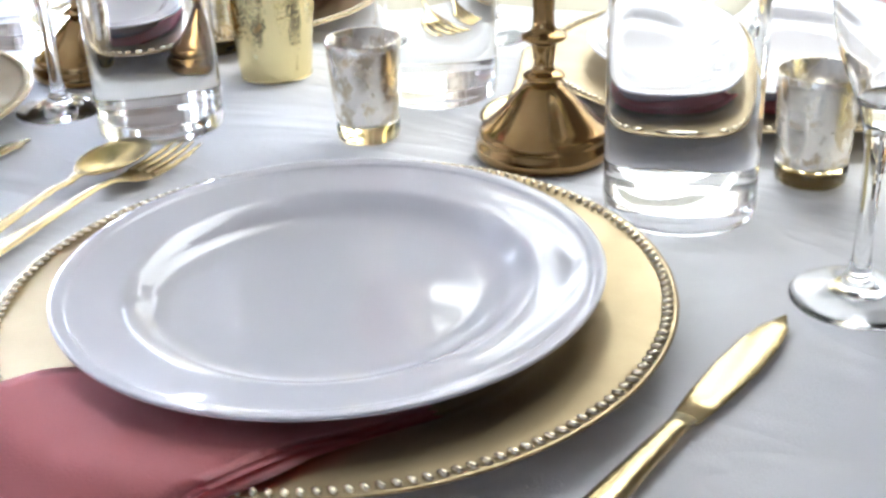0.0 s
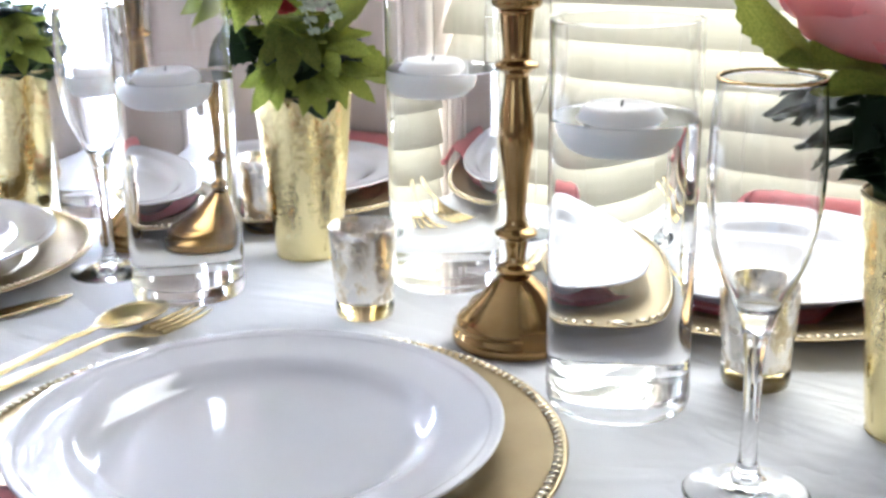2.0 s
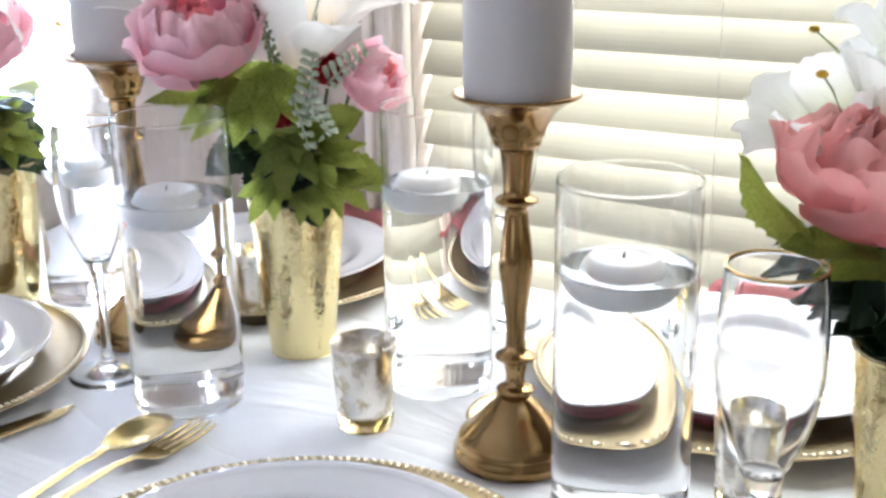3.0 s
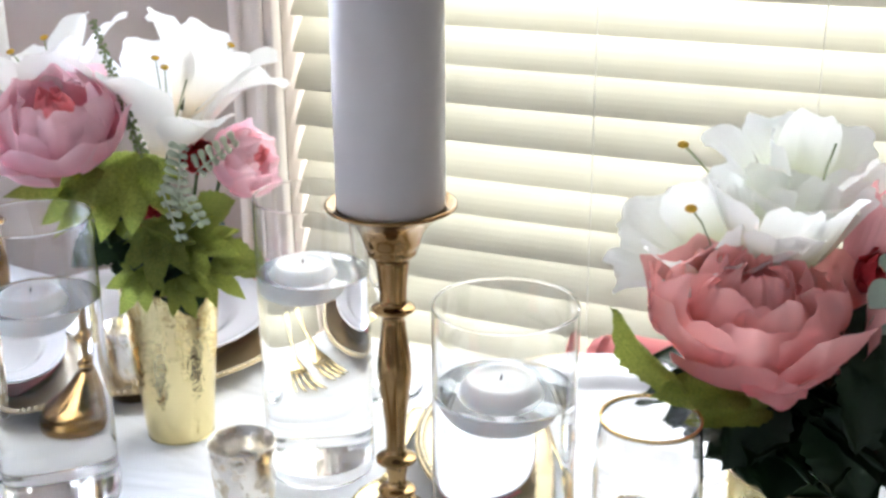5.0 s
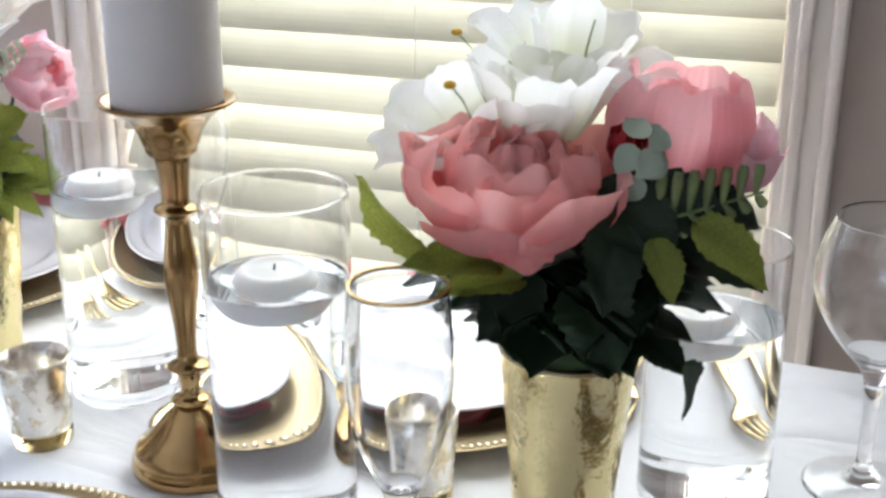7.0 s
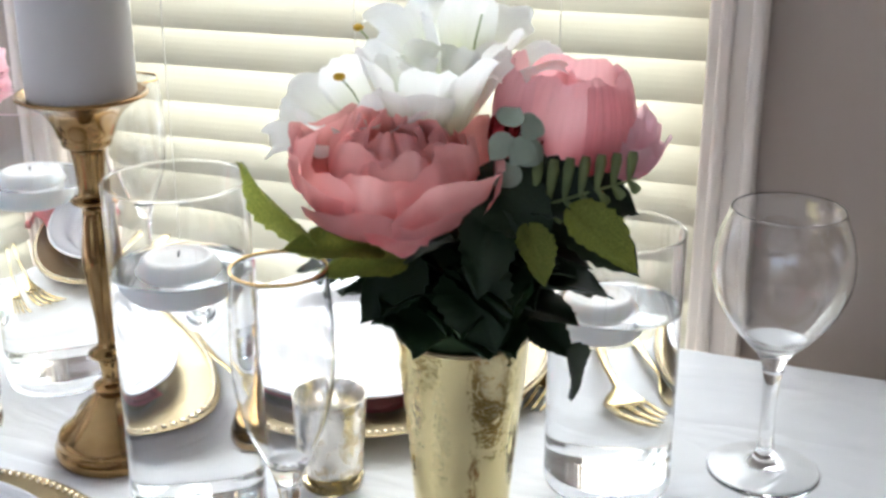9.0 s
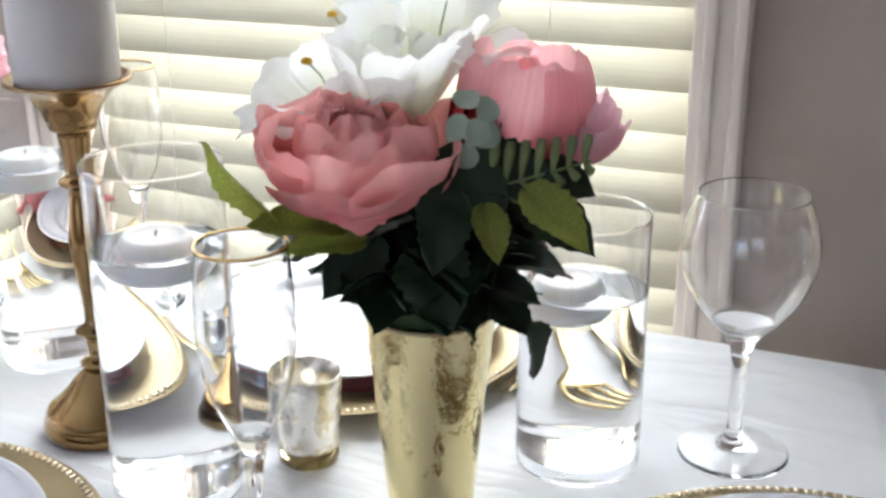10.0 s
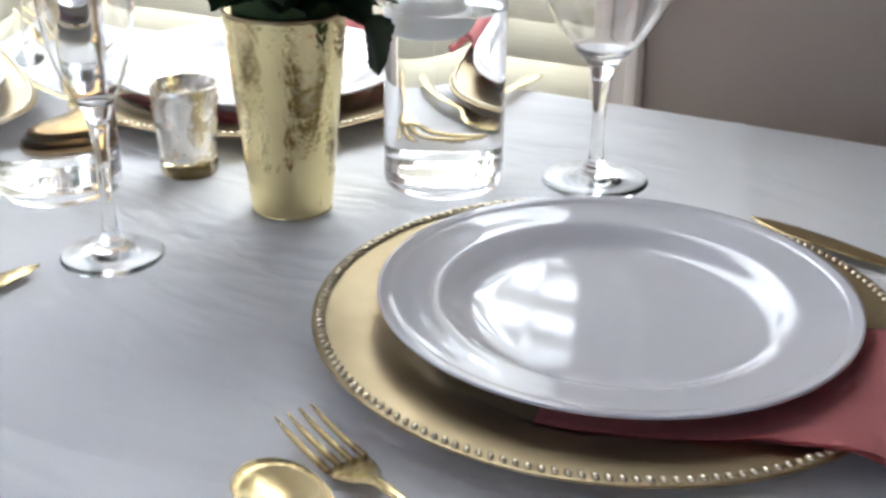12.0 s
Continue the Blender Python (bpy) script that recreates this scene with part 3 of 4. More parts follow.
LOW = "short clear glass cylinder vase filled with water"
for x, y, h, lv, dx, dy, label in (
        (0.1265, 0.671, 0.2315, 0.1755, -0.002, 0.004, TALL), (0.0035, 0.899, 0.2300, 0.1690, -0.008, 0.004, TALL), (-0.1940, 0.8600, 0.2310, 0.1680, -0.006, 0.0, TALL),
        (0.4025, 0.6800, 0.1840, 0.1310, -0.010, 0.004, LOW), (-0.3480, 1.1050, 0.2000, 0.1350, 0.0, 0.0, TALL)):
    make_cylinder(h, lv, label, pose(x, y, Z))
    floating_candle(x, y, Z + lv - 0.0065, dx, dy)


def shell(outer, t, floor_z, seg=64):
    """A closed glass bowl: the outer profile and, offset inwards by t, the inner one down to floor_z."""
    inner = [(max(r - t, 0.0005), zz) for r, zz in reversed(outer) if zz > floor_z + 0.0005 and r > t + 0.001]
    return outer + [(outer[-1][0] - t * 0.5, outer[-1][1] + t * 0.3)] + inner + [(0, floor_z)]


def stemware(parent, outer, t, floor_z, split):
    """Foot and stem up to the split, and the bowl above it, as two pieces of glass."""
    k = next(i for i, (rr, zz) in enumerate(outer) if zz > split and i > 8)
    clear(part("stem", lathe(outer[:k + 1] + [(0, outer[k][1])], 64), GLASS, parent, "clear glass foot and stem"))
    clear(part("bowl", lathe(shell([(0, outer[k][1] - 0.0003)] + [(outer[k][0] - 0.00005, outer[k][1] - 0.0003)] + outer[k + 1:], t, floor_z), 72), GLASS, parent, "clear glass bowl"))


def make_flute():
    ob = thing("champagne_flute", "clear champagne flute with a thin gold rim, empty", "glass", Matrix(), "champagne flutes")
    base = smooth_profile([(0, 0.0023), (0.02, 0.0006), (0.031, 0.0000), (0.0325, 0.0012), (0.031, 0.0027), (0.02, 0.0054), (0.009, 0.0103), (0.0048, 0.0207), (0.0043, 0.0466), (0.0052, 0.0766), (0.0085, 0.0952), (0.0140, 0.1087), (0.0205, 0.1232), (0.0255, 0.1418), (0.0278, 0.1635), (0.0276, 0.1863), (0.0262, 0.2049), (0.0254, 0.2158)], 4)
    stemware(ob, base, 0.0011, 0.1014, 0.088)
    part("gold_rim", lathe([(0.0256, 0.2154), (0.0259, 0.2162), (0.0256, 0.2169), (0.0244, 0.2169), (0.0241, 0.2162), (0.0244, 0.2154)], 64, closed=True), GOLD_RIM, ob, "thin gold line round the lip")
    return ob


flute = make_flute()
flute.matrix_basis = pose(0.1860, 0.5530, Z)
copy_thing(flute, pose(-0.2740, 0.9075, Z))
copy_thing(flute, pose(0.0600, 1.0350, Z))

wine = thing("wine_glass", "empty clear balloon wine glass beside the place setting", "glass", pose(0.5145, 0.6760, Z))
outer = smooth_profile([(0, 0.0024), (0.025, 0.0006), (0.0375, 0.0), (0.039, 0.0013), (0.037, 0.0028), (0.024, 0.0055), (0.011, 0.0100), (0.0060, 0.018), (0.0048, 0.040), (0.0052, 0.062), (0.0072, 0.080), (0.0125, 0.0915), (0.0240, 0.104), (0.0365, 0.121), (0.0445, 0.139), (0.0465, 0.155), (0.0440, 0.173), (0.0385, 0.188), (0.0368, 0.1935)], 4)
stemware(wine, outer, 0.0009, 0.0970, 0.079)


# ---- votives, gold vases, candlesticks ----
def make_votive():
    ob = thing("votive_holder", "small mercury glass votive holder with an amber base", "votive holder", Matrix(), "votive holders")
    part("cup", lathe(smooth_profile([(0, 0.0135), (0.0197, 0.0135), (0.0213, 0.015), (0.0232, 0.04), (0.0250, 0.0675)], 3) + [(0.0246, 0.0684), (0.0238, 0.0678), (0.0218, 0.04), (0.0200, 0.018), (0, 0.017)], 48), MERCURY, ob)
    clear(part("base", lathe([(0, 0.0012), (0.0175, 0.0008), (0.0195, 0.0), (0.0208, 0.0012), (0.0216, 0.006), (0.0213, 0.0132), (0, 0.0132)], 48), AMBER, ob, "clear amber glass foot"))
    part("wax", lathe([(0, 0.0172), (0.0195, 0.0182), (0.0216, 0.045), (0.018, 0.0462), (0, 0.0455)], 32), WAX, ob, "white tea light wax")
    return ob


votive = make_votive()
votive.matrix_basis = pose(-0.0495, 0.8170, Z)
copy_thing(votive, pose(0.2145, 0.7010, Z, 0, 0, 100))
copy_thing(votive, pose(-0.1720, 1.0400, Z, 0, 0, 200))


def make_gold_vase():
    ob = thing("gold_vase", "tapered hammered shiny gold vase holding silk flowers", "vase", Matrix(), "gold vases")
    body = lathe(smooth_profile([(0, 0.001), (0.0255, 0.0), (0.0275, 0.0015), (0.0290, 0.012), (0.0335, 0.06), (0.0362, 0.087), (0.0385, 0.11), (0.0410, 0.1385)], 16) + [(0.0396, 0.1385), (0.0372, 0.11), (0.0320, 0.06), (0.0275, 0.01), (0, 0.008)], 200)
    for v in body.verts:
        if 0.006 < v.co.z < 0.136 and v.co.xy.length > 0.022:
            dent = 0.00036 * noise.noise(Vector((v.co.x * 330, v.co.y * 330, v.co.z * 170))) + 0.00022 * noise.noise(v.co * 120)
            v.co.xy *= 1 + dent / v.co.xy.length
    part("body", body, HAMMERED, ob)
    part("rim", lathe([(0.0410, 0.1383), (0.0414, 0.1392), (0.0412, 0.1406), (0.0404, 0.1410), (0.0396, 0.1404), (0.0396, 0.1383)], 96, closed=True), SATIN_GOLD, ob, "thin smooth gold lip")
    return ob


VASES = [(0.2945, 0.6345), (-0.1190, 0.9670), (-0.4260, 1.0900)]
vase = make_gold_vase()
vase.matrix_basis = pose(*VASES[0], Z, 0, 0, 40)
copy_thing(vase, pose(*VASES[1], Z, 0, 0, 150))
copy_thing(vase, pose(*VASES[2], Z, 0, 0, 260))


def make_candlestick():
    ob = thing("candlestick", "tall aged brass candlestick with a stepped foot", "candlestick", Matrix(), "candlesticks")
    part("foot", lathe([(0, 0.001), (0.040, 0.0), (0.0432, 0.001), (0.0440, 0.004), (0.0436, 0.009), (0.0418, 0.0112), (0.0412, 0.0135), (0.0415, 0.0155)] + smooth_profile([(0.0395, 0.0185), (0.0345, 0.0225), (0.0262, 0.0310), (0.0190, 0.0395), (0.0125, 0.0460), (0.0105, 0.0475)], 4) + [(0, 0.0475)], 64), BRASS, ob)
    stem = smooth_profile([(0.0082, 0.0470), (0.0092, 0.0492), (0.0124, 0.0505), (0.0134, 0.0525), (0.0110, 0.0545), (0.0074, 0.0565), (0.0064, 0.0615), (0.0078, 0.0700), (0.0085, 0.0735), (0.0132, 0.0758), (0.0144, 0.0778), (0.0116, 0.0800), (0.0078, 0.0825),
                           (0.0066, 0.0900), (0.0076, 0.1080), (0.0108, 0.1330), (0.0118, 0.1450), (0.0108, 0.1580), (0.0086, 0.1750), (0.0080, 0.1830), (0.0095, 0.1858), (0.0136, 0.1885), (0.0150, 0.1905), (0.0124, 0.1928), (0.0096, 0.1945), (0.0092, 0.2000), (0.0100, 0.2120), (0.0118, 0.2270)], 3)
    part("stem", lathe([(0, 0.0470)] + stem + [(0, 0.2270)], 40), BRASS, ob)
    part("cup", lathe([(0, 0.2268), (0.0135, 0.2268), (0.0160, 0.2285), (0.0168, 0.2310), (0.0165, 0.2330), (0.0182, 0.2345)] + smooth_profile([(0.0190, 0.2375), (0.0215, 0.2440), (0.0275, 0.2520), (0.0355, 0.2580), (0.0422, 0.2612), (0.0432, 0.2625)], 4) + [(0.0428, 0.2640), (0.0412, 0.2640), (0.0370, 0.2612), (0, 0.2612)], 64), BRASS, ob)
    return ob


def pillar_candle(x, y, z, h):
    ob = thing("pillar_candle", "thick plain white pillar candle on a brass candlestick", "candle", pose(x, y, z), "pillar candles")
    part("wax", lathe(held([(0, 0), (0.0340, 0), (0.0352, 0.0012), (0.0354, 0.004), (0.0352, h - 0.003), (0.0338, h), (0.030, h - 0.001), (0, h - 0.004)]), 64), PILLAR_WAX, ob)
    part("wick", tube([(0, 0, h - 0.006), (0, 0, h + 0.008)], [0.0008, 0.0008], 6), WICK, ob)
    return ob


stick = make_candlestick()
stick.matrix_basis = pose(0.0625, 0.7680, Z)
pillar_candle(0.0625, 0.7680, Z + 0.2613, 0.152)
copy_thing(stick, pose(-0.2690, 0.9960, Z) @ Matrix.Diagonal((1, 1, 0.967, 1)))
pillar_candle(-0.2690, 0.9960, Z + 0.2613 * 0.967, 0.152)


# ---- silk flowers ----
def along(curve, v):
    """The point of a profile at v, from 0 to 1."""
    p = min(max(v, 0), 1) * (len(curve) - 1)
    i = min(int(p), len(curve) - 2)
    k = p - i
    return curve[i][0] * (1 - k) + curve[i + 1][0] * k, curve[i][1] * (1 - k) + curve[i + 1][1] * k


def petal_mesh(mat, seed, profile, span, ruffle=0.05, pleat=0.0, rounding=0.3, power=2.4, nu=20, nv=14, tucks=1.0):
    """A petal of a flower of radius 1 about z, on the +y side: it follows the flower's own cup and waves towards its rim."""
    rnd = random.Random(seed)
    ph = [rnd.uniform(0, 6.28) for _ in range(6)]
    curve = smooth_profile(profile, 6)
    lean = rnd.uniform(-0.12, 0.12)

    def f(u, t):
        x = 2 * u - 1
        v = t * (1 - rounding * abs(x) ** power + 0.035 * t * math.sin(7 * x + ph[0]) + 0.018 * t * math.sin(17 * x + ph[5]) - 0.06)
        r, zz = along(curve, v)
        a = x * span * (0.30 + 0.70 * min(1, v / 0.45) ** 0.8) + lean * v
        wave = 0.6 * math.sin(4.5 * x + ph[1]) + 0.35 * math.sin(9 * x + ph[2]) + 0.15 * math.sin(19 * x + ph[4])
        r += ruffle * v ** 2.5 * wave + pleat * v ** 0.7 * (math.sin(26 * tucks * x + ph[3]) + 0.6 * math.sin(16 * tucks * x + ph[2]))
        zz += ruffle * 0.6 * v ** 3 * math.sin(6 * x + ph[4])
        return (r * math.sin(a), r * math.cos(a), zz)

    return to_mesh(grid(nu, nv, f), "petal", mat)


def leaf_mesh(name, mat, seed, teeth=7, depth=0.10, fold=0.25, curl=0.25):
    """A unit leaf along y with a folded midrib and a toothed edge."""
    rnd = random.Random(seed)
    ph = rnd.uniform(0, 6)
    nu, nv = 8, 22

    def f(u, v):
        x = 2 * u - 1
        w = 0.5 * max(0.02, math.sin(math.pi * v ** 0.80)) ** 0.65 * (1 - 0.12 * v)
        w *= 1 + depth * (((v * teeth) % 1.0) - 0.5) * 2 * (0 < v < 1)
        y = v - abs(x) * 0.06
        zz = fold * abs(x) * w - curl * v * v * 0.5 + 0.03 * math.sin(9 * v + ph + 3 * x) * abs(x)
        zz += 0.012 * abs(math.sin(v * 26)) * abs(x)
        return (x * w, y, zz)

    return to_mesh(grid(nu, nv, f), name, mat)


def lobed_leaf_mesh(mat, seed):
    """A unit leaf of five toothed lobes that spread from one stalk."""
    rnd = random.Random(seed)
    bm = bmesh.new()
    for angle, length, wide in ((0, 0.92, 0.40), (38, 0.80, 0.34), (-38, 0.78, 0.34), (78, 0.52, 0.28), (-78, 0.55, 0.28)):
        ang, ph, droop = radians(angle + rnd.uniform(-5, 5)), rnd.uniform(0, 6), rnd.uniform(0.12, 0.34)
        rows = []
        for j in range(15):
            v = j / 14
            w = 0.5 * wide * max(0.05, math.sin(math.pi * min(1, 0.10 + 0.90 * v ** 0.9))) ** 0.6 * (1 + 0.16 * (((v * 5) % 1.0) - 0.5))
            row = []
            for i in range(7):
                x = i / 3 - 1
                q = Vector((x * w, v * length - 0.06 * abs(x) * length, 0.18 * abs(x) * w - droop * v * v * length * 0.6 + 0.02 * math.sin(8 * v + ph + 2 * x)))
                row.append(bm.verts.new((q.x * math.cos(ang) + q.y * math.sin(ang), q.y * math.cos(ang) - q.x * math.sin(ang) + 0.05, q.z + 0.004 * angle / 38)))
            rows.append(row)
        for r0, r1 in zip(rows, rows[1:]):
            for i in range(6):
                bm.faces.new((r0[i], r0[i + 1], r1[i + 1], r1[i]))
    return to_mesh(bm, "leaf", mat)


OUTER = [(0.08, -0.50), (0.55, -0.46), (0.92, -0.15), (1.00, 0.15), (1.06, 0.36)]
MIDDLE = [(0.08, -0.45), (0.50, -0.35), (0.80, 0.00), (0.82, 0.32), (0.70, 0.64)]
INNER = [(0.06, -0.40), (0.36, -0.25), (0.60, 0.10), (0.56, 0.48), (0.42, 0.72)]
HEART = [(0.05, -0.30), (0.20, -0.20), (0.34, 0.12), (0.28, 0.48), (0.14, 0.72)]
DOME = [(0.10, -0.95), (0.60, -0.85), (0.94, -0.25), (1.00, 0.30), (0.86, 0.78), (0.70, 1.02)]
DOME_IN = [(0.10, -0.90), (0.45, -0.75), (0.74, -0.20), (0.74, 0.40), (0.46, 0.86)]
FAN = [(0.08, -0.75), (0.30, -0.50), (0.62, -0.05), (0.90, 0.45), (1.08, 0.62)]
FAN_IN = [(0.06, -0.70), (0.20, -0.40), (0.42, 0.00), (0.60, 0.45), (0.66, 0.66)]
OPEN_FAN = [(0.08, -0.50), (0.35, -0.25), (0.75, 0.15), (1.02, 0.34), (1.18, 0.30)]
TRUMPET = [(0.05, -0.45), (0.20, -0.15), (0.42, 0.22), (0.72, 0.58), (1.02, 0.78), (1.16, 0.76)]
PETALS = {}


def petals(key, mat, profile, span, ruffle, seed, **kw):
    PETALS[key] = [petal_mesh(mat, seed + i, profile, span, ruffle, **kw) for i in range(3)]


for key, mats in (("pink", (PINK, PINK, PINK, PINK)), ("blush", (BLUSH, BLUSH, BLUSH, DEEP_PINK)), ("red", (RED, RED, RED, RED))):
    petals(key + " outer", mats[0], OUTER, 0.88, 0.13, 10, rounding=0.22, power=3)
    petals(key + " middle", mats[1], MIDDLE, 0.85, 0.13, 20, rounding=0.20, power=3)
    petals(key + " inner", mats[2], INNER, 1.0, 0.13, 30, rounding=0.18, power=3)
    petals(key + " heart", mats[3], HEART, 1.2, 0.12, 40, rounding=0.18, power=3)
petals("pleated", ROSE, DOME, 1.05, 0.03, 50, pleat=0.0055, rounding=0.14, nu=80, tucks=2.0)
petals("pleated inner", ROSE, DOME_IN, 1.0, 0.04, 60, pleat=0.0055, rounding=0.15, nu=70, tucks=2.0)
petals("fan", WHITE_PETAL, FAN, 0.62, 0.085, 70, pleat=0.006, rounding=0.26, nu=30)
petals("fan inner", WHITE_PETAL, FAN_IN, 0.75, 0.07, 80, pleat=0.005, rounding=0.3)
petals("open fan", WHITE_PETAL, OPEN_FAN, 0.60, 0.11, 90, pleat=0.006, rounding=0.3, nu=30)
petals("trumpet", CREAM_PETAL, TRUMPET, 0.66, 0.08, 100, rounding=0.45, power=1.6)
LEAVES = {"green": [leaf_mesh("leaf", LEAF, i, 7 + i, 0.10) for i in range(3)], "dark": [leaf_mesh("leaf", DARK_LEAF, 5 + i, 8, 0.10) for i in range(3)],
          "lobed": [lobed_leaf_mesh(LEAF, 9 + i) for i in range(2)], "round": [leaf_mesh("leaf", EUCALYPTUS, 15, 3, 0.0, 0.15, 0.1)]}


def head_bm(r):
    return lathe(smooth_profile([(0, -0.5 * r), (0.22 * r, -0.42 * r), (0.32 * r, -0.15 * r), (0.2 * r, 0.05 * r), (0, 0.1 * r)], 3), 14)


PEONY = (("outer", 6), ("middle", 6), ("inner", 5), ("heart", 4))


def flower(parent, name, p, axis, R, layers, label, seed, stamens=0, tall=1.0):
    """A flower of rings of petals, each ring a cup inside the one before."""
    rnd = random.Random(seed)
    turn = Vector((0, 0, 1)).rotation_difference(Vector(axis).normalized()).to_matrix().to_4x4()
    head = part(name, head_bm(R * 0.5), STEM, parent, label, m=Matrix.Translation(p) @ turn)
    for key, n in layers:
        first = rnd.uniform(0, 6.28)
        for k in range(n):
            size = R * rnd.uniform(0.93, 1.07)
            m = (Matrix.Rotation(first + (k + rnd.uniform(-0.12, 0.12)) * 2 * math.pi / n, 4, "Z") @ Matrix.Rotation(rnd.uniform(-0.16, 0.16), 4, "X")
                 @ Matrix.Diagonal((size, size, size * tall * rnd.uniform(0.92, 1.08), 1)))
            part("petal", PETALS[key][k % 3], None, head, m=m)
    for k in range(stamens):
        a = 2 * math.pi * k / stamens + 0.4
        tip = Vector((0.22 * R * math.cos(a), 0.22 * R * math.sin(a), 0.85 * R))
        part("filament", tube([(0, 0, 0), tip * 0.6, tip], [0.0006, 0.0006, 0.0005], 5), FERN, head)
        bm = bmesh.new()
        bmesh.ops.create_icosphere(bm, subdivisions=2, radius=0.0026, matrix=Matrix.Translation(tip) @ Matrix.Diagonal((1.3, 0.9, 0.8, 1)))
        part("anther", bm, POLLEN, head)
    return head


def peony(parent, p, axis, R, colour, seed, label, tall=1.0):
    return flower(parent, "peony", p, axis, R, [(colour + " " + k, n) for k, n in PEONY], label, seed, 0, tall)


def lily(parent, p, axis, R, layers, seed, stamens=0, label="white lily with broad waved petals"):
    return flower(parent, "lily", p, axis, R, layers, label, seed, stamens)


def leaf(parent, base, tip, width, kind="green", up=(0, -0.4, 1), seed=0):
    b, t = Vector(base), Vector(tip)
    y = t - b
    ln = y.length
    y.normalize()
    zax = Vector(up)
    zax = (zax - y * zax.dot(y)).normalized()
    x = y.cross(zax)
    rot = Matrix((x, y, zax)).transposed().to_4x4()
    return part("leaf", LEAVES[kind][seed % len(LEAVES[kind])], None, parent, m=Matrix.Translation(b) @ rot @ Matrix.Diagonal((width, ln, ln, 1)))


def stem(parent, a, b, r=0.0014, bend=(0, 0, 0)):
    a, b = Vector(a), Vector(b)
    mid = (a + b) / 2 + Vector(bend)
    pts = [a * (1 - t) ** 2 + mid * 2 * t * (1 - t) + b * t * t for t in (i / 8 for i in range(9))]
    return part("stem", tube(pts, [r] * 9, 6), STEM, parent)


def stamen(parent, a, b):
    s = part("stamen", tube([a, (Vector(a) + Vector(b)) / 2 + Vector((0, 0, 0.003)), b], [0.0007, 0.0006, 0.0006], 6), FERN, parent)
    bm = bmesh.new()
    bmesh.ops.create_icosphere(bm, subdivisions=2, radius=0.0030, matrix=Matrix.Translation(b) @ Matrix.Diagonal((1.2, 1, 0.8, 1)))
    part("anther", bm, POLLEN, s, "yellow anther")


def fern(parent, a, b, n, ln, mat=FERN, droop=0.3):
    """A rib with paired blunt leaflets."""
    a, b = Vector(a), Vector(b)
    d = (b - a).normalized()
    side = d.cross(Vector((0.1, -0.9, 0.3))).normalized()
    bm = tube([a, b], [0.0012, 0.0007], 6)
    for i in range(n):
        p = a.lerp(b, (i + 0.5) / n)
        for sg in (-1, 1):
            w = (side * sg + d * 0.45).normalized()
            ll = ln * (1 - 0.45 * i / n) * (1 if sg < 0 else 0.5)
            tube([p, p + w * ll * 0.4, p + w * ll * 0.8 - Vector((0, 0, droop * 0.1 * ll)), p + w * ll], [0.0012, 0.0024, 0.0031, 0.0022], 6, bm)
    return part("fern", bm, mat, parent, "pale green fern frond")


def bouquet(label, vx, vy):
    ob = thing("flower_bouquet", label, "flowers", pose(vx, vy, Z + 0.1))
    bm = lathe(smooth_profile([(0, -0.05), (0.020, -0.045), (0.030, 0.0), (0.0340, 0.033), (0.036, 0.055), (0.030, 0.085), (0, 0.105)], 3), 20)
    part("core", bm, STEM, ob, "dark green foam core")
    return ob


def dark_skirt(parent, seed, n, z0, z1, reach, kind="dark", down=0.5, az=(0, 6.283)):
    rnd = random.Random(seed)
    for i in range(n):
        a = az[0] + (az[1] - az[0]) * (i + rnd.random() * 0.8) / n
        zz = rnd.uniform(z0, z1)
        r0 = rnd.uniform(0.008, 0.022)
        r1 = reach * rnd.uniform(0.75, 1.12)
        tip = (r1 * math.cos(a), r1 * math.sin(a), zz + rnd.uniform(-down, 0.25) * reach * 0.8)
        leaf(parent, (r0 * math.cos(a), r0 * math.sin(a), zz), tip, rnd.uniform(0.046, 0.068), kind, (-0.3 * math.cos(a), -0.3 * math.sin(a), 1), i)


# the bouquet beside the wine glass
VX, VY = VASES[0]
B = bouquet("bouquet of pink peonies and white lilies in a gold vase", VX, VY)


def at(x, y, z, o=(VX, VY)):
    return (x - o[0], y - o[1], z - Z - 0.1)


peony(B, at(0.2480, 0.602, 0.998), (0.02, -0.24, 0.96), 0.0575, "pink", 5, "large coral pink peony", 0.80)
lily(B, at(0.273, 0.640, 1.030), (0.03, -0.12, 1.0), 0.045, (("fan", 6), ("fan inner", 3)), 5)
lily(B, at(0.300, 0.680, 1.044), (0.08, -0.25, 0.97), 0.050, (("open fan", 6), ("fan inner", 3)), 8)
lily(B, at(0.238, 0.652, 1.018), (-0.45, -0.25, 0.85), 0.048, (("open fan", 6), ("fan inner", 3)), 9)
flower(B, "peony", at(0.353, 0.634, 1.013), (0.10, -0.10, 1.0), 0.0395, (("pleated", 4), ("pleated inner", 3)), "upright pleated pink peony", 11)
flower(B, "peony", at(0.385, 0.630, 1.002), (0.35, 0.05, 1.0), 0.026, (("blush outer", 5), ("blush middle", 5), ("blush inner", 4)), "small blush pink peony", 12, 0, 1.35)
peony(B, at(0.318, 0.604, 1.016), (0.1, -0.6, 0.6), 0.015, "red", 13, "small red flower bud", 1.2)
droop = [(0.25, 0.02), (0.60, -0.06), (0.92, -0.16), (1.02, -0.42), (1.08, -0.66)]
part("petal", petal_mesh(PINK, 3, droop, 0.36, 0.05, rounding=0.35), None, B, "drooping coral pink petal", m=Matrix.Translation(at(0.248, 0.602, 0.990)) @ Matrix.Rotation(radians(176), 4, "Z") @ Matrix.Diagonal((0.052, 0.050, 0.030, 1)))
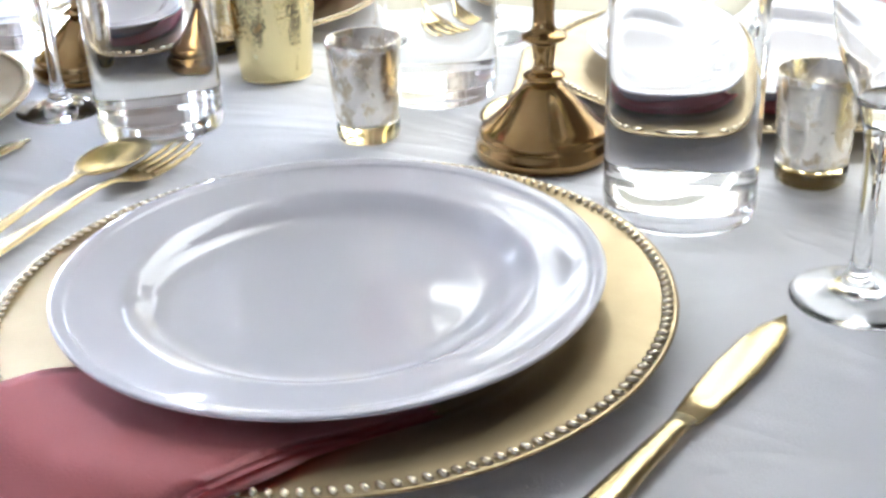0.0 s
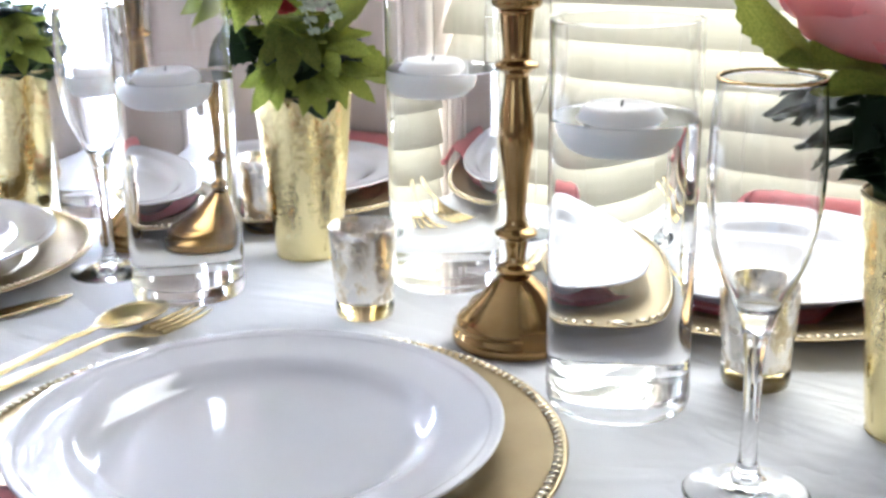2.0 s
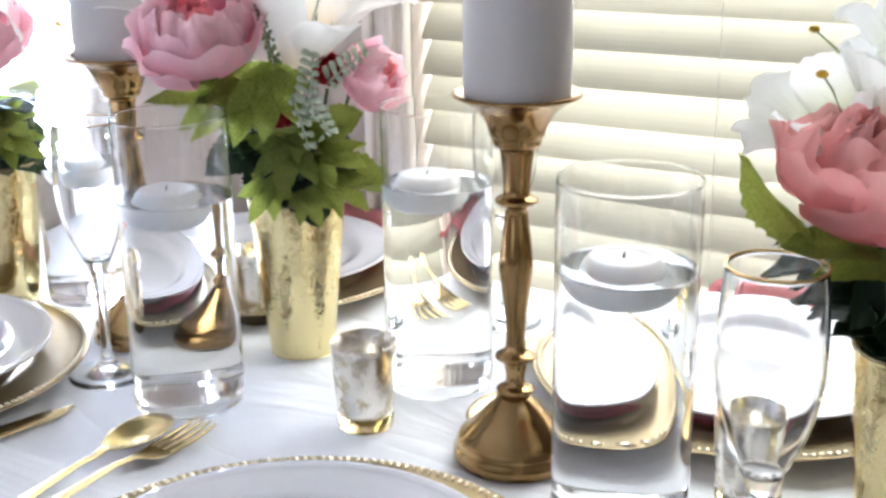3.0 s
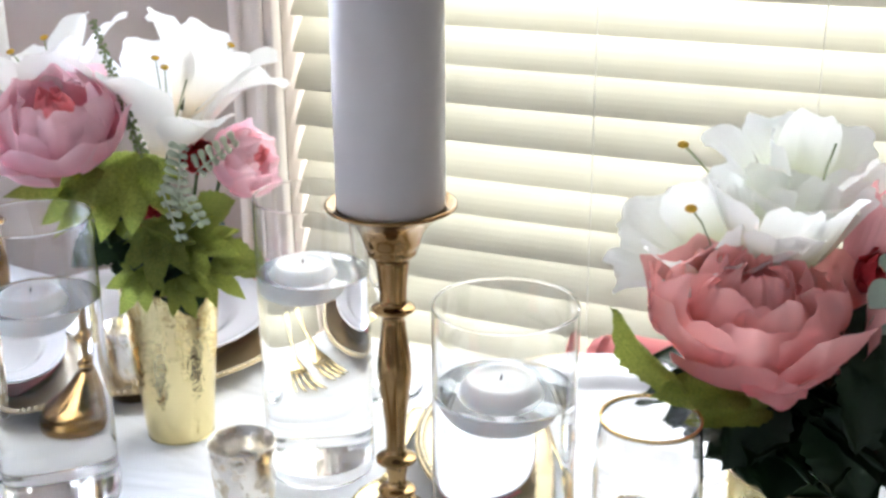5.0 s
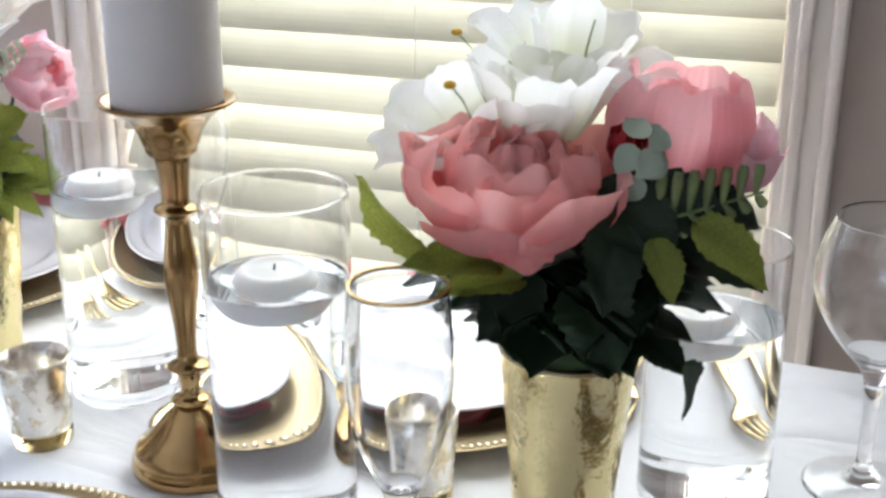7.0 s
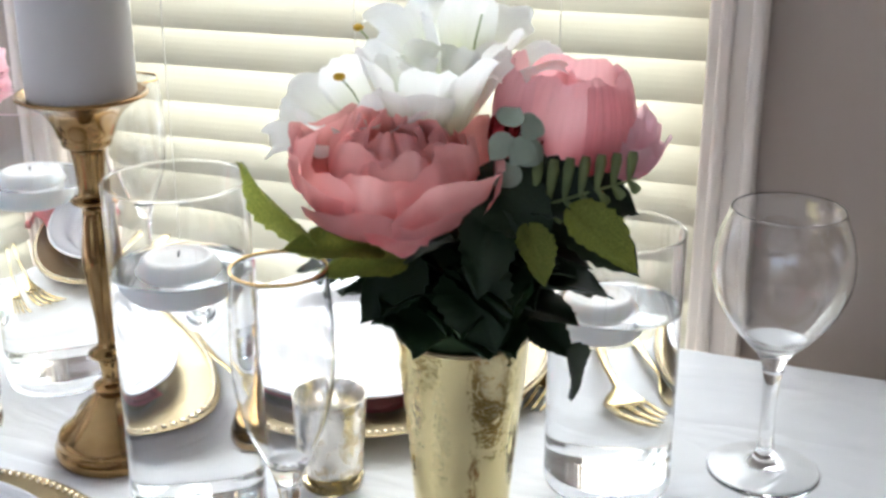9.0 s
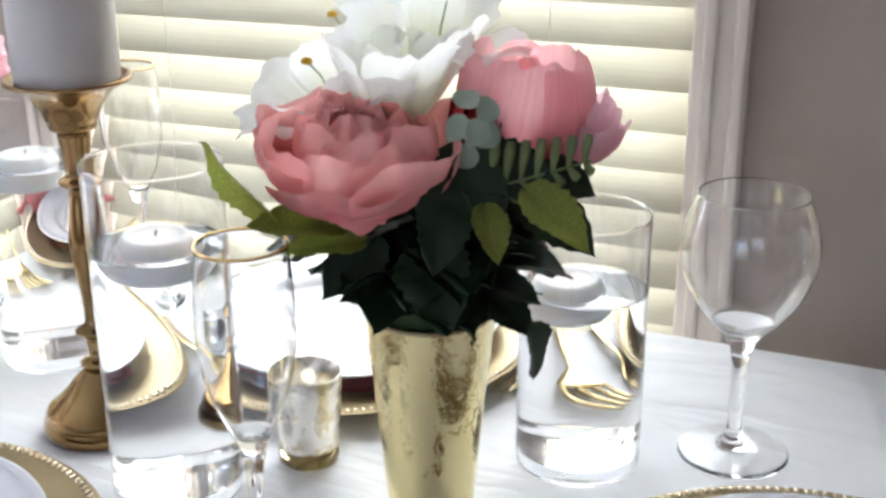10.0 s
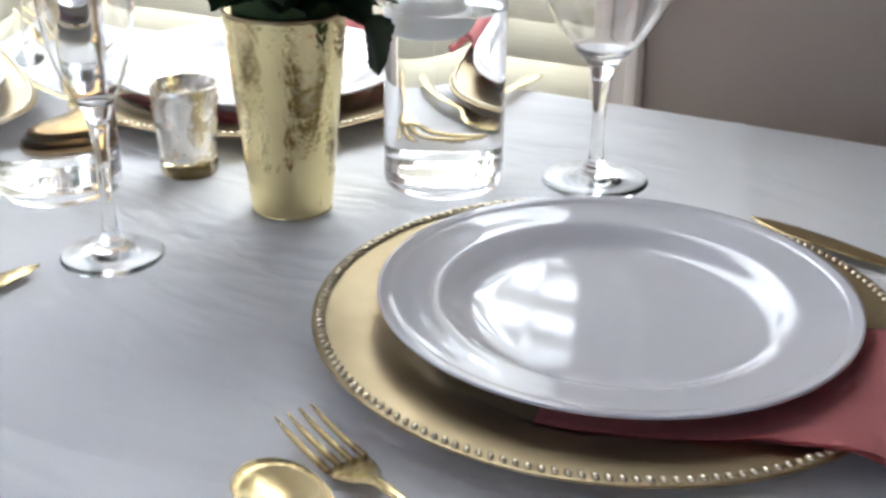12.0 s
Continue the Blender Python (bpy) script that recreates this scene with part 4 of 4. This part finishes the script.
stamen(B, at(0.262, 0.690, 1.030), at(0.2415, 0.7313, 1.058))
stamen(B, at(0.240, 0.652, 1.020), at(0.2245, 0.6436, 1.0454))
part("pistil", tube([at(0.303, 0.664, 1.040), at(0.305, 0.662, 1.060), at(0.3085, 0.660, 1.076)], [0.0008, 0.0006, 0.0005], 6), FERN, B)
for i, (x, y, zz, ax) in enumerate(((0.304, 0.572, 1.020, (-0.3, -0.8, 0.5)), (0.314, 0.568, 1.018, (0.2, -0.9, 0.4)), (0.320, 0.572, 1.030, (0.4, -0.7, 0.6)), (0.311, 0.575, 1.037, (0, -0.5, 0.8)), (0.322, 0.578, 1.014, (0.5, -0.8, 0.2)), (0.308, 0.576, 1.003, (-0.1, -0.9, -0.1)))):
    q = Vector(at(x, y, zz))
    nrm = Vector(ax).normalized()
    side = nrm.orthogonal().normalized()
    leaf(B, q - side * 0.0085, q + side * 0.0085, 0.016, "round", nrm, 0)
fern(B, at(0.318, 0.574, 0.984), at(0.380, 0.574, 1.000), 7, 0.026)
leaf(B, at(0.206, 0.576, 0.972), at(0.163, 0.566, 1.0150), 0.030, "green", (-0.45, -0.6, -0.65), 0)
leaf(B, at(0.240, 0.574, 0.966), at(0.188, 0.560, 0.978), 0.030, "green", (-0.1, -0.5, 0.85), 1)
leaf(B, at(0.252, 0.576, 0.957), at(0.206, 0.560, 0.962), 0.024, "green", (0, -0.6, 0.8), 2)
leaf(B, at(0.342, 0.565, 0.986), at(0.3735, 0.536, 0.962), 0.030, "green", (0.1, -0.75, 0.65), 0)
leaf(B, at(0.318, 0.560, 0.980), at(0.3235, 0.536, 0.956), 0.022, "green", (0.1, -0.85, 0.5), 2)
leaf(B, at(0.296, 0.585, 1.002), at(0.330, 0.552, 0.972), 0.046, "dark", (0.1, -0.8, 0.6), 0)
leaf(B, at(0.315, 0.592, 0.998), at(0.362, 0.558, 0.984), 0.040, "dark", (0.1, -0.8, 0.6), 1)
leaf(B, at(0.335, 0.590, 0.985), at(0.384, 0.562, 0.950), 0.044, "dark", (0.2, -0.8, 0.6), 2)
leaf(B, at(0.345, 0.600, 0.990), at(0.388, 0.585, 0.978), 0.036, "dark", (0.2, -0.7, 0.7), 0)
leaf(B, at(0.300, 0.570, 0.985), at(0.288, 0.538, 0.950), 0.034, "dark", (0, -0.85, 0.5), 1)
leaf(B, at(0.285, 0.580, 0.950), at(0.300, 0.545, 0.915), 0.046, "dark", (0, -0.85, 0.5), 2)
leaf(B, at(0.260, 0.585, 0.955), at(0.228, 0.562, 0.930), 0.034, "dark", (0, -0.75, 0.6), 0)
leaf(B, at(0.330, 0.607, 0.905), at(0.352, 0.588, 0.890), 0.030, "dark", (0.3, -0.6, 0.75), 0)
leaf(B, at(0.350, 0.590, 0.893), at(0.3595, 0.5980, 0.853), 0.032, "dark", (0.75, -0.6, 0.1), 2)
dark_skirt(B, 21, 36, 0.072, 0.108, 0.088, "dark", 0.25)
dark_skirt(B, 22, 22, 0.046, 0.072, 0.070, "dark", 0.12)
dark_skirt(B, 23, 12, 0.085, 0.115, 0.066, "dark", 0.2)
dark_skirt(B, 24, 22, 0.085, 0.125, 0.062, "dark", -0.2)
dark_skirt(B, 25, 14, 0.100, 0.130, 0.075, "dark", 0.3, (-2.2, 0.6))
for dx, dy in ((-0.04, -0.02), (-0.02, 0.0), (0.01, 0.02), (0.04, 0.0), (-0.06, 0.01), (0.07, -0.01)):
    stem(B, (dx * 0.2, dy * 0.2, 0.0), (dx, dy, 0.135))

# the bouquet between the tall cylinder vases
VX2, VY2 = VASES[1]
C = bouquet("bouquet of blush peony and cream lilies in a gold vase", VX2, VY2)
o = (VX2, VY2)
peony(C, at(-0.180, 0.922, 1.029, o), (-0.08, -0.50, 0.85), 0.052, "blush", 31, "open blush pink peony with a deep pink heart")
lily(C, at(-0.106, 0.952, 1.010, o), (0.10, -0.05, 1.0), 0.074, (("trumpet", 6),), 32, 3, "cream lily with yellow stamens")
lily(C, at(-0.192, 0.968, 1.035, o), (-0.35, 0.05, 0.90), 0.062, (("trumpet", 6),), 33, 2, "cream lily with yellow stamens")
lily(C, at(-0.090, 0.978, 1.040, o), (0.45, 0.05, 0.90), 0.058, (("trumpet", 6),), 34, 1, "cream lily with yellow stamens")
peony(C, at(-0.052, 0.955, 0.992, o), (0.75, -0.35, 0.30), 0.029, "blush", 35, "small pink peony", 1.2)
peony(C, at(-0.084, 0.940, 1.000, o), (0.3, -0.6, 0.5), 0.014, "red", 36, "small red bud")
peony(C, at(-0.118, 0.925, 0.968, o), (0.1, -0.8, 0.3), 0.011, "red", 37, "small red bud")
for base, tip, w, kind, s in (
        ((-0.150, 0.940, 0.985), (-0.228, 0.905, 0.985), 0.062, "lobed", 0), ((-0.140, 0.930, 0.990), (-0.190, 0.893, 0.955), 0.060, "lobed", 1), ((-0.125, 0.925, 1.005), (-0.132, 0.895, 0.950), 0.062, "lobed", 0),
        ((-0.115, 0.925, 0.950), (-0.118, 0.895, 0.905), 0.055, "lobed", 1), ((-0.095, 0.935, 0.935), (-0.052, 0.910, 0.930), 0.050, "lobed", 0), ((-0.090, 0.940, 0.915), (-0.050, 0.915, 0.893), 0.044, "lobed", 1),
        ((-0.085, 0.940, 0.950), (-0.058, 0.925, 0.970), 0.036, "green", 1), ((-0.128, 0.925, 0.915), (-0.150, 0.905, 0.882), 0.040, "lobed", 0), ((-0.105, 0.925, 0.905), (-0.088, 0.905, 0.880), 0.036, "lobed", 1),
        ((-0.150, 0.950, 0.935), (-0.185, 0.925, 0.920), 0.040, "dark", 0), ((-0.090, 0.950, 0.920), (-0.030, 0.935, 0.905), 0.036, "green", 2)):
    leaf(C, at(*base, o), at(*tip, o), w, kind, (0.1, -0.75, 0.65), s)
dark_skirt(C, 41, 20, 0.045, 0.090, 0.058, "dark", 0.5)
dark_skirt(C, 42, 12, 0.080, 0.115, 0.060, "green", 0.2)
bm = tube([at(-0.118, 0.930, 0.985, o), at(-0.132, 0.925, 1.040, o), at(-0.150, 0.925, 1.110, o)], [0.0012, 0.0011, 0.0007], 6)
rnd = random.Random(5)
for i in range(90):
    t = i / 90
    c = Vector(at(-0.118, 0.930, 0.985, o)).lerp(Vector(at(-0.150, 0.925, 1.110, o)), t)
    a = i * 2.4
    bmesh.ops.create_icosphere(bm, subdivisions=1, radius=0.0024 * (1 - 0.4 * t), matrix=Matrix.Translation(c + Vector((math.cos(a), math.sin(a), 0)) * 0.0045 * (1 - 0.5 * t)))
part("sprig", bm, FERN, C, "green sprig of tiny buds")
fern(C, at(-0.100, 0.925, 0.960, o), at(-0.090, 0.905, 1.020, o), 8, 0.015, PALE_LEAF, 0.5)
fern(C, at(-0.085, 0.930, 0.990, o), at(-0.050, 0.915, 1.020, o), 6, 0.013, PALE_LEAF, 0.5)
fern(C, at(-0.110, 0.918, 0.985, o), at(-0.096, 0.905, 0.943, o), 5, 0.010, PALE_LEAF, 0.5)
fern(C, at(-0.098, 0.918, 0.982, o), at(-0.078, 0.905, 0.955, o), 5, 0.010, PALE_LEAF, 0.5)
for dx, dy in ((-0.055, -0.04), (-0.02, -0.02), (0.01, -0.02), (0.03, 0.0), (-0.045, 0.01), (0.05, -0.01)):
    stem(C, (dx * 0.2, dy * 0.2, 0.0), (dx, dy, 0.13))

# the bouquet at the far end
VX3, VY3 = VASES[2]
D = bouquet("bouquet of pink peonies and green leaves in a gold vase", VX3, VY3)
peony(D, (0.006, -0.035, 0.165), (0.15, -0.55, 0.75), 0.050, "blush", 51, "open pink peony")
peony(D, (-0.055, -0.01, 0.170), (-0.5, -0.4, 0.7), 0.044, "blush", 52, "open pink peony")
lily(D, (0.01, 0.01, 0.19), (0.15, 0.0, 1.0), 0.055, (("trumpet", 6),), 53, 2, "cream lily with yellow stamens")
lily(D, (0.040, -0.01, 0.155), (0.75, -0.2, 0.5), 0.050, (("trumpet", 6),), 54, 1, "cream lily with yellow stamens")
for base, tip, w, kind, s in (((0.02, -0.03, 0.09), (0.055, -0.045, 0.075), 0.05, "lobed", 0), ((0.01, -0.04, 0.09), (0.02, -0.06, 0.045), 0.05, "lobed", 1), ((0.02, -0.02, 0.07), (0.06, -0.03, 0.05), 0.045, "lobed", 0), ((-0.01, -0.03, 0.1), (-0.03, -0.06, 0.06), 0.05, "lobed", 1)):
    leaf(D, base, tip, w, kind, (0.1, -0.75, 0.65), s)
dark_skirt(D, 61, 18, 0.045, 0.100, 0.060, "dark", 0.5)
dark_skirt(D, 62, 8, 0.060, 0.110, 0.062, "green", 0.3)
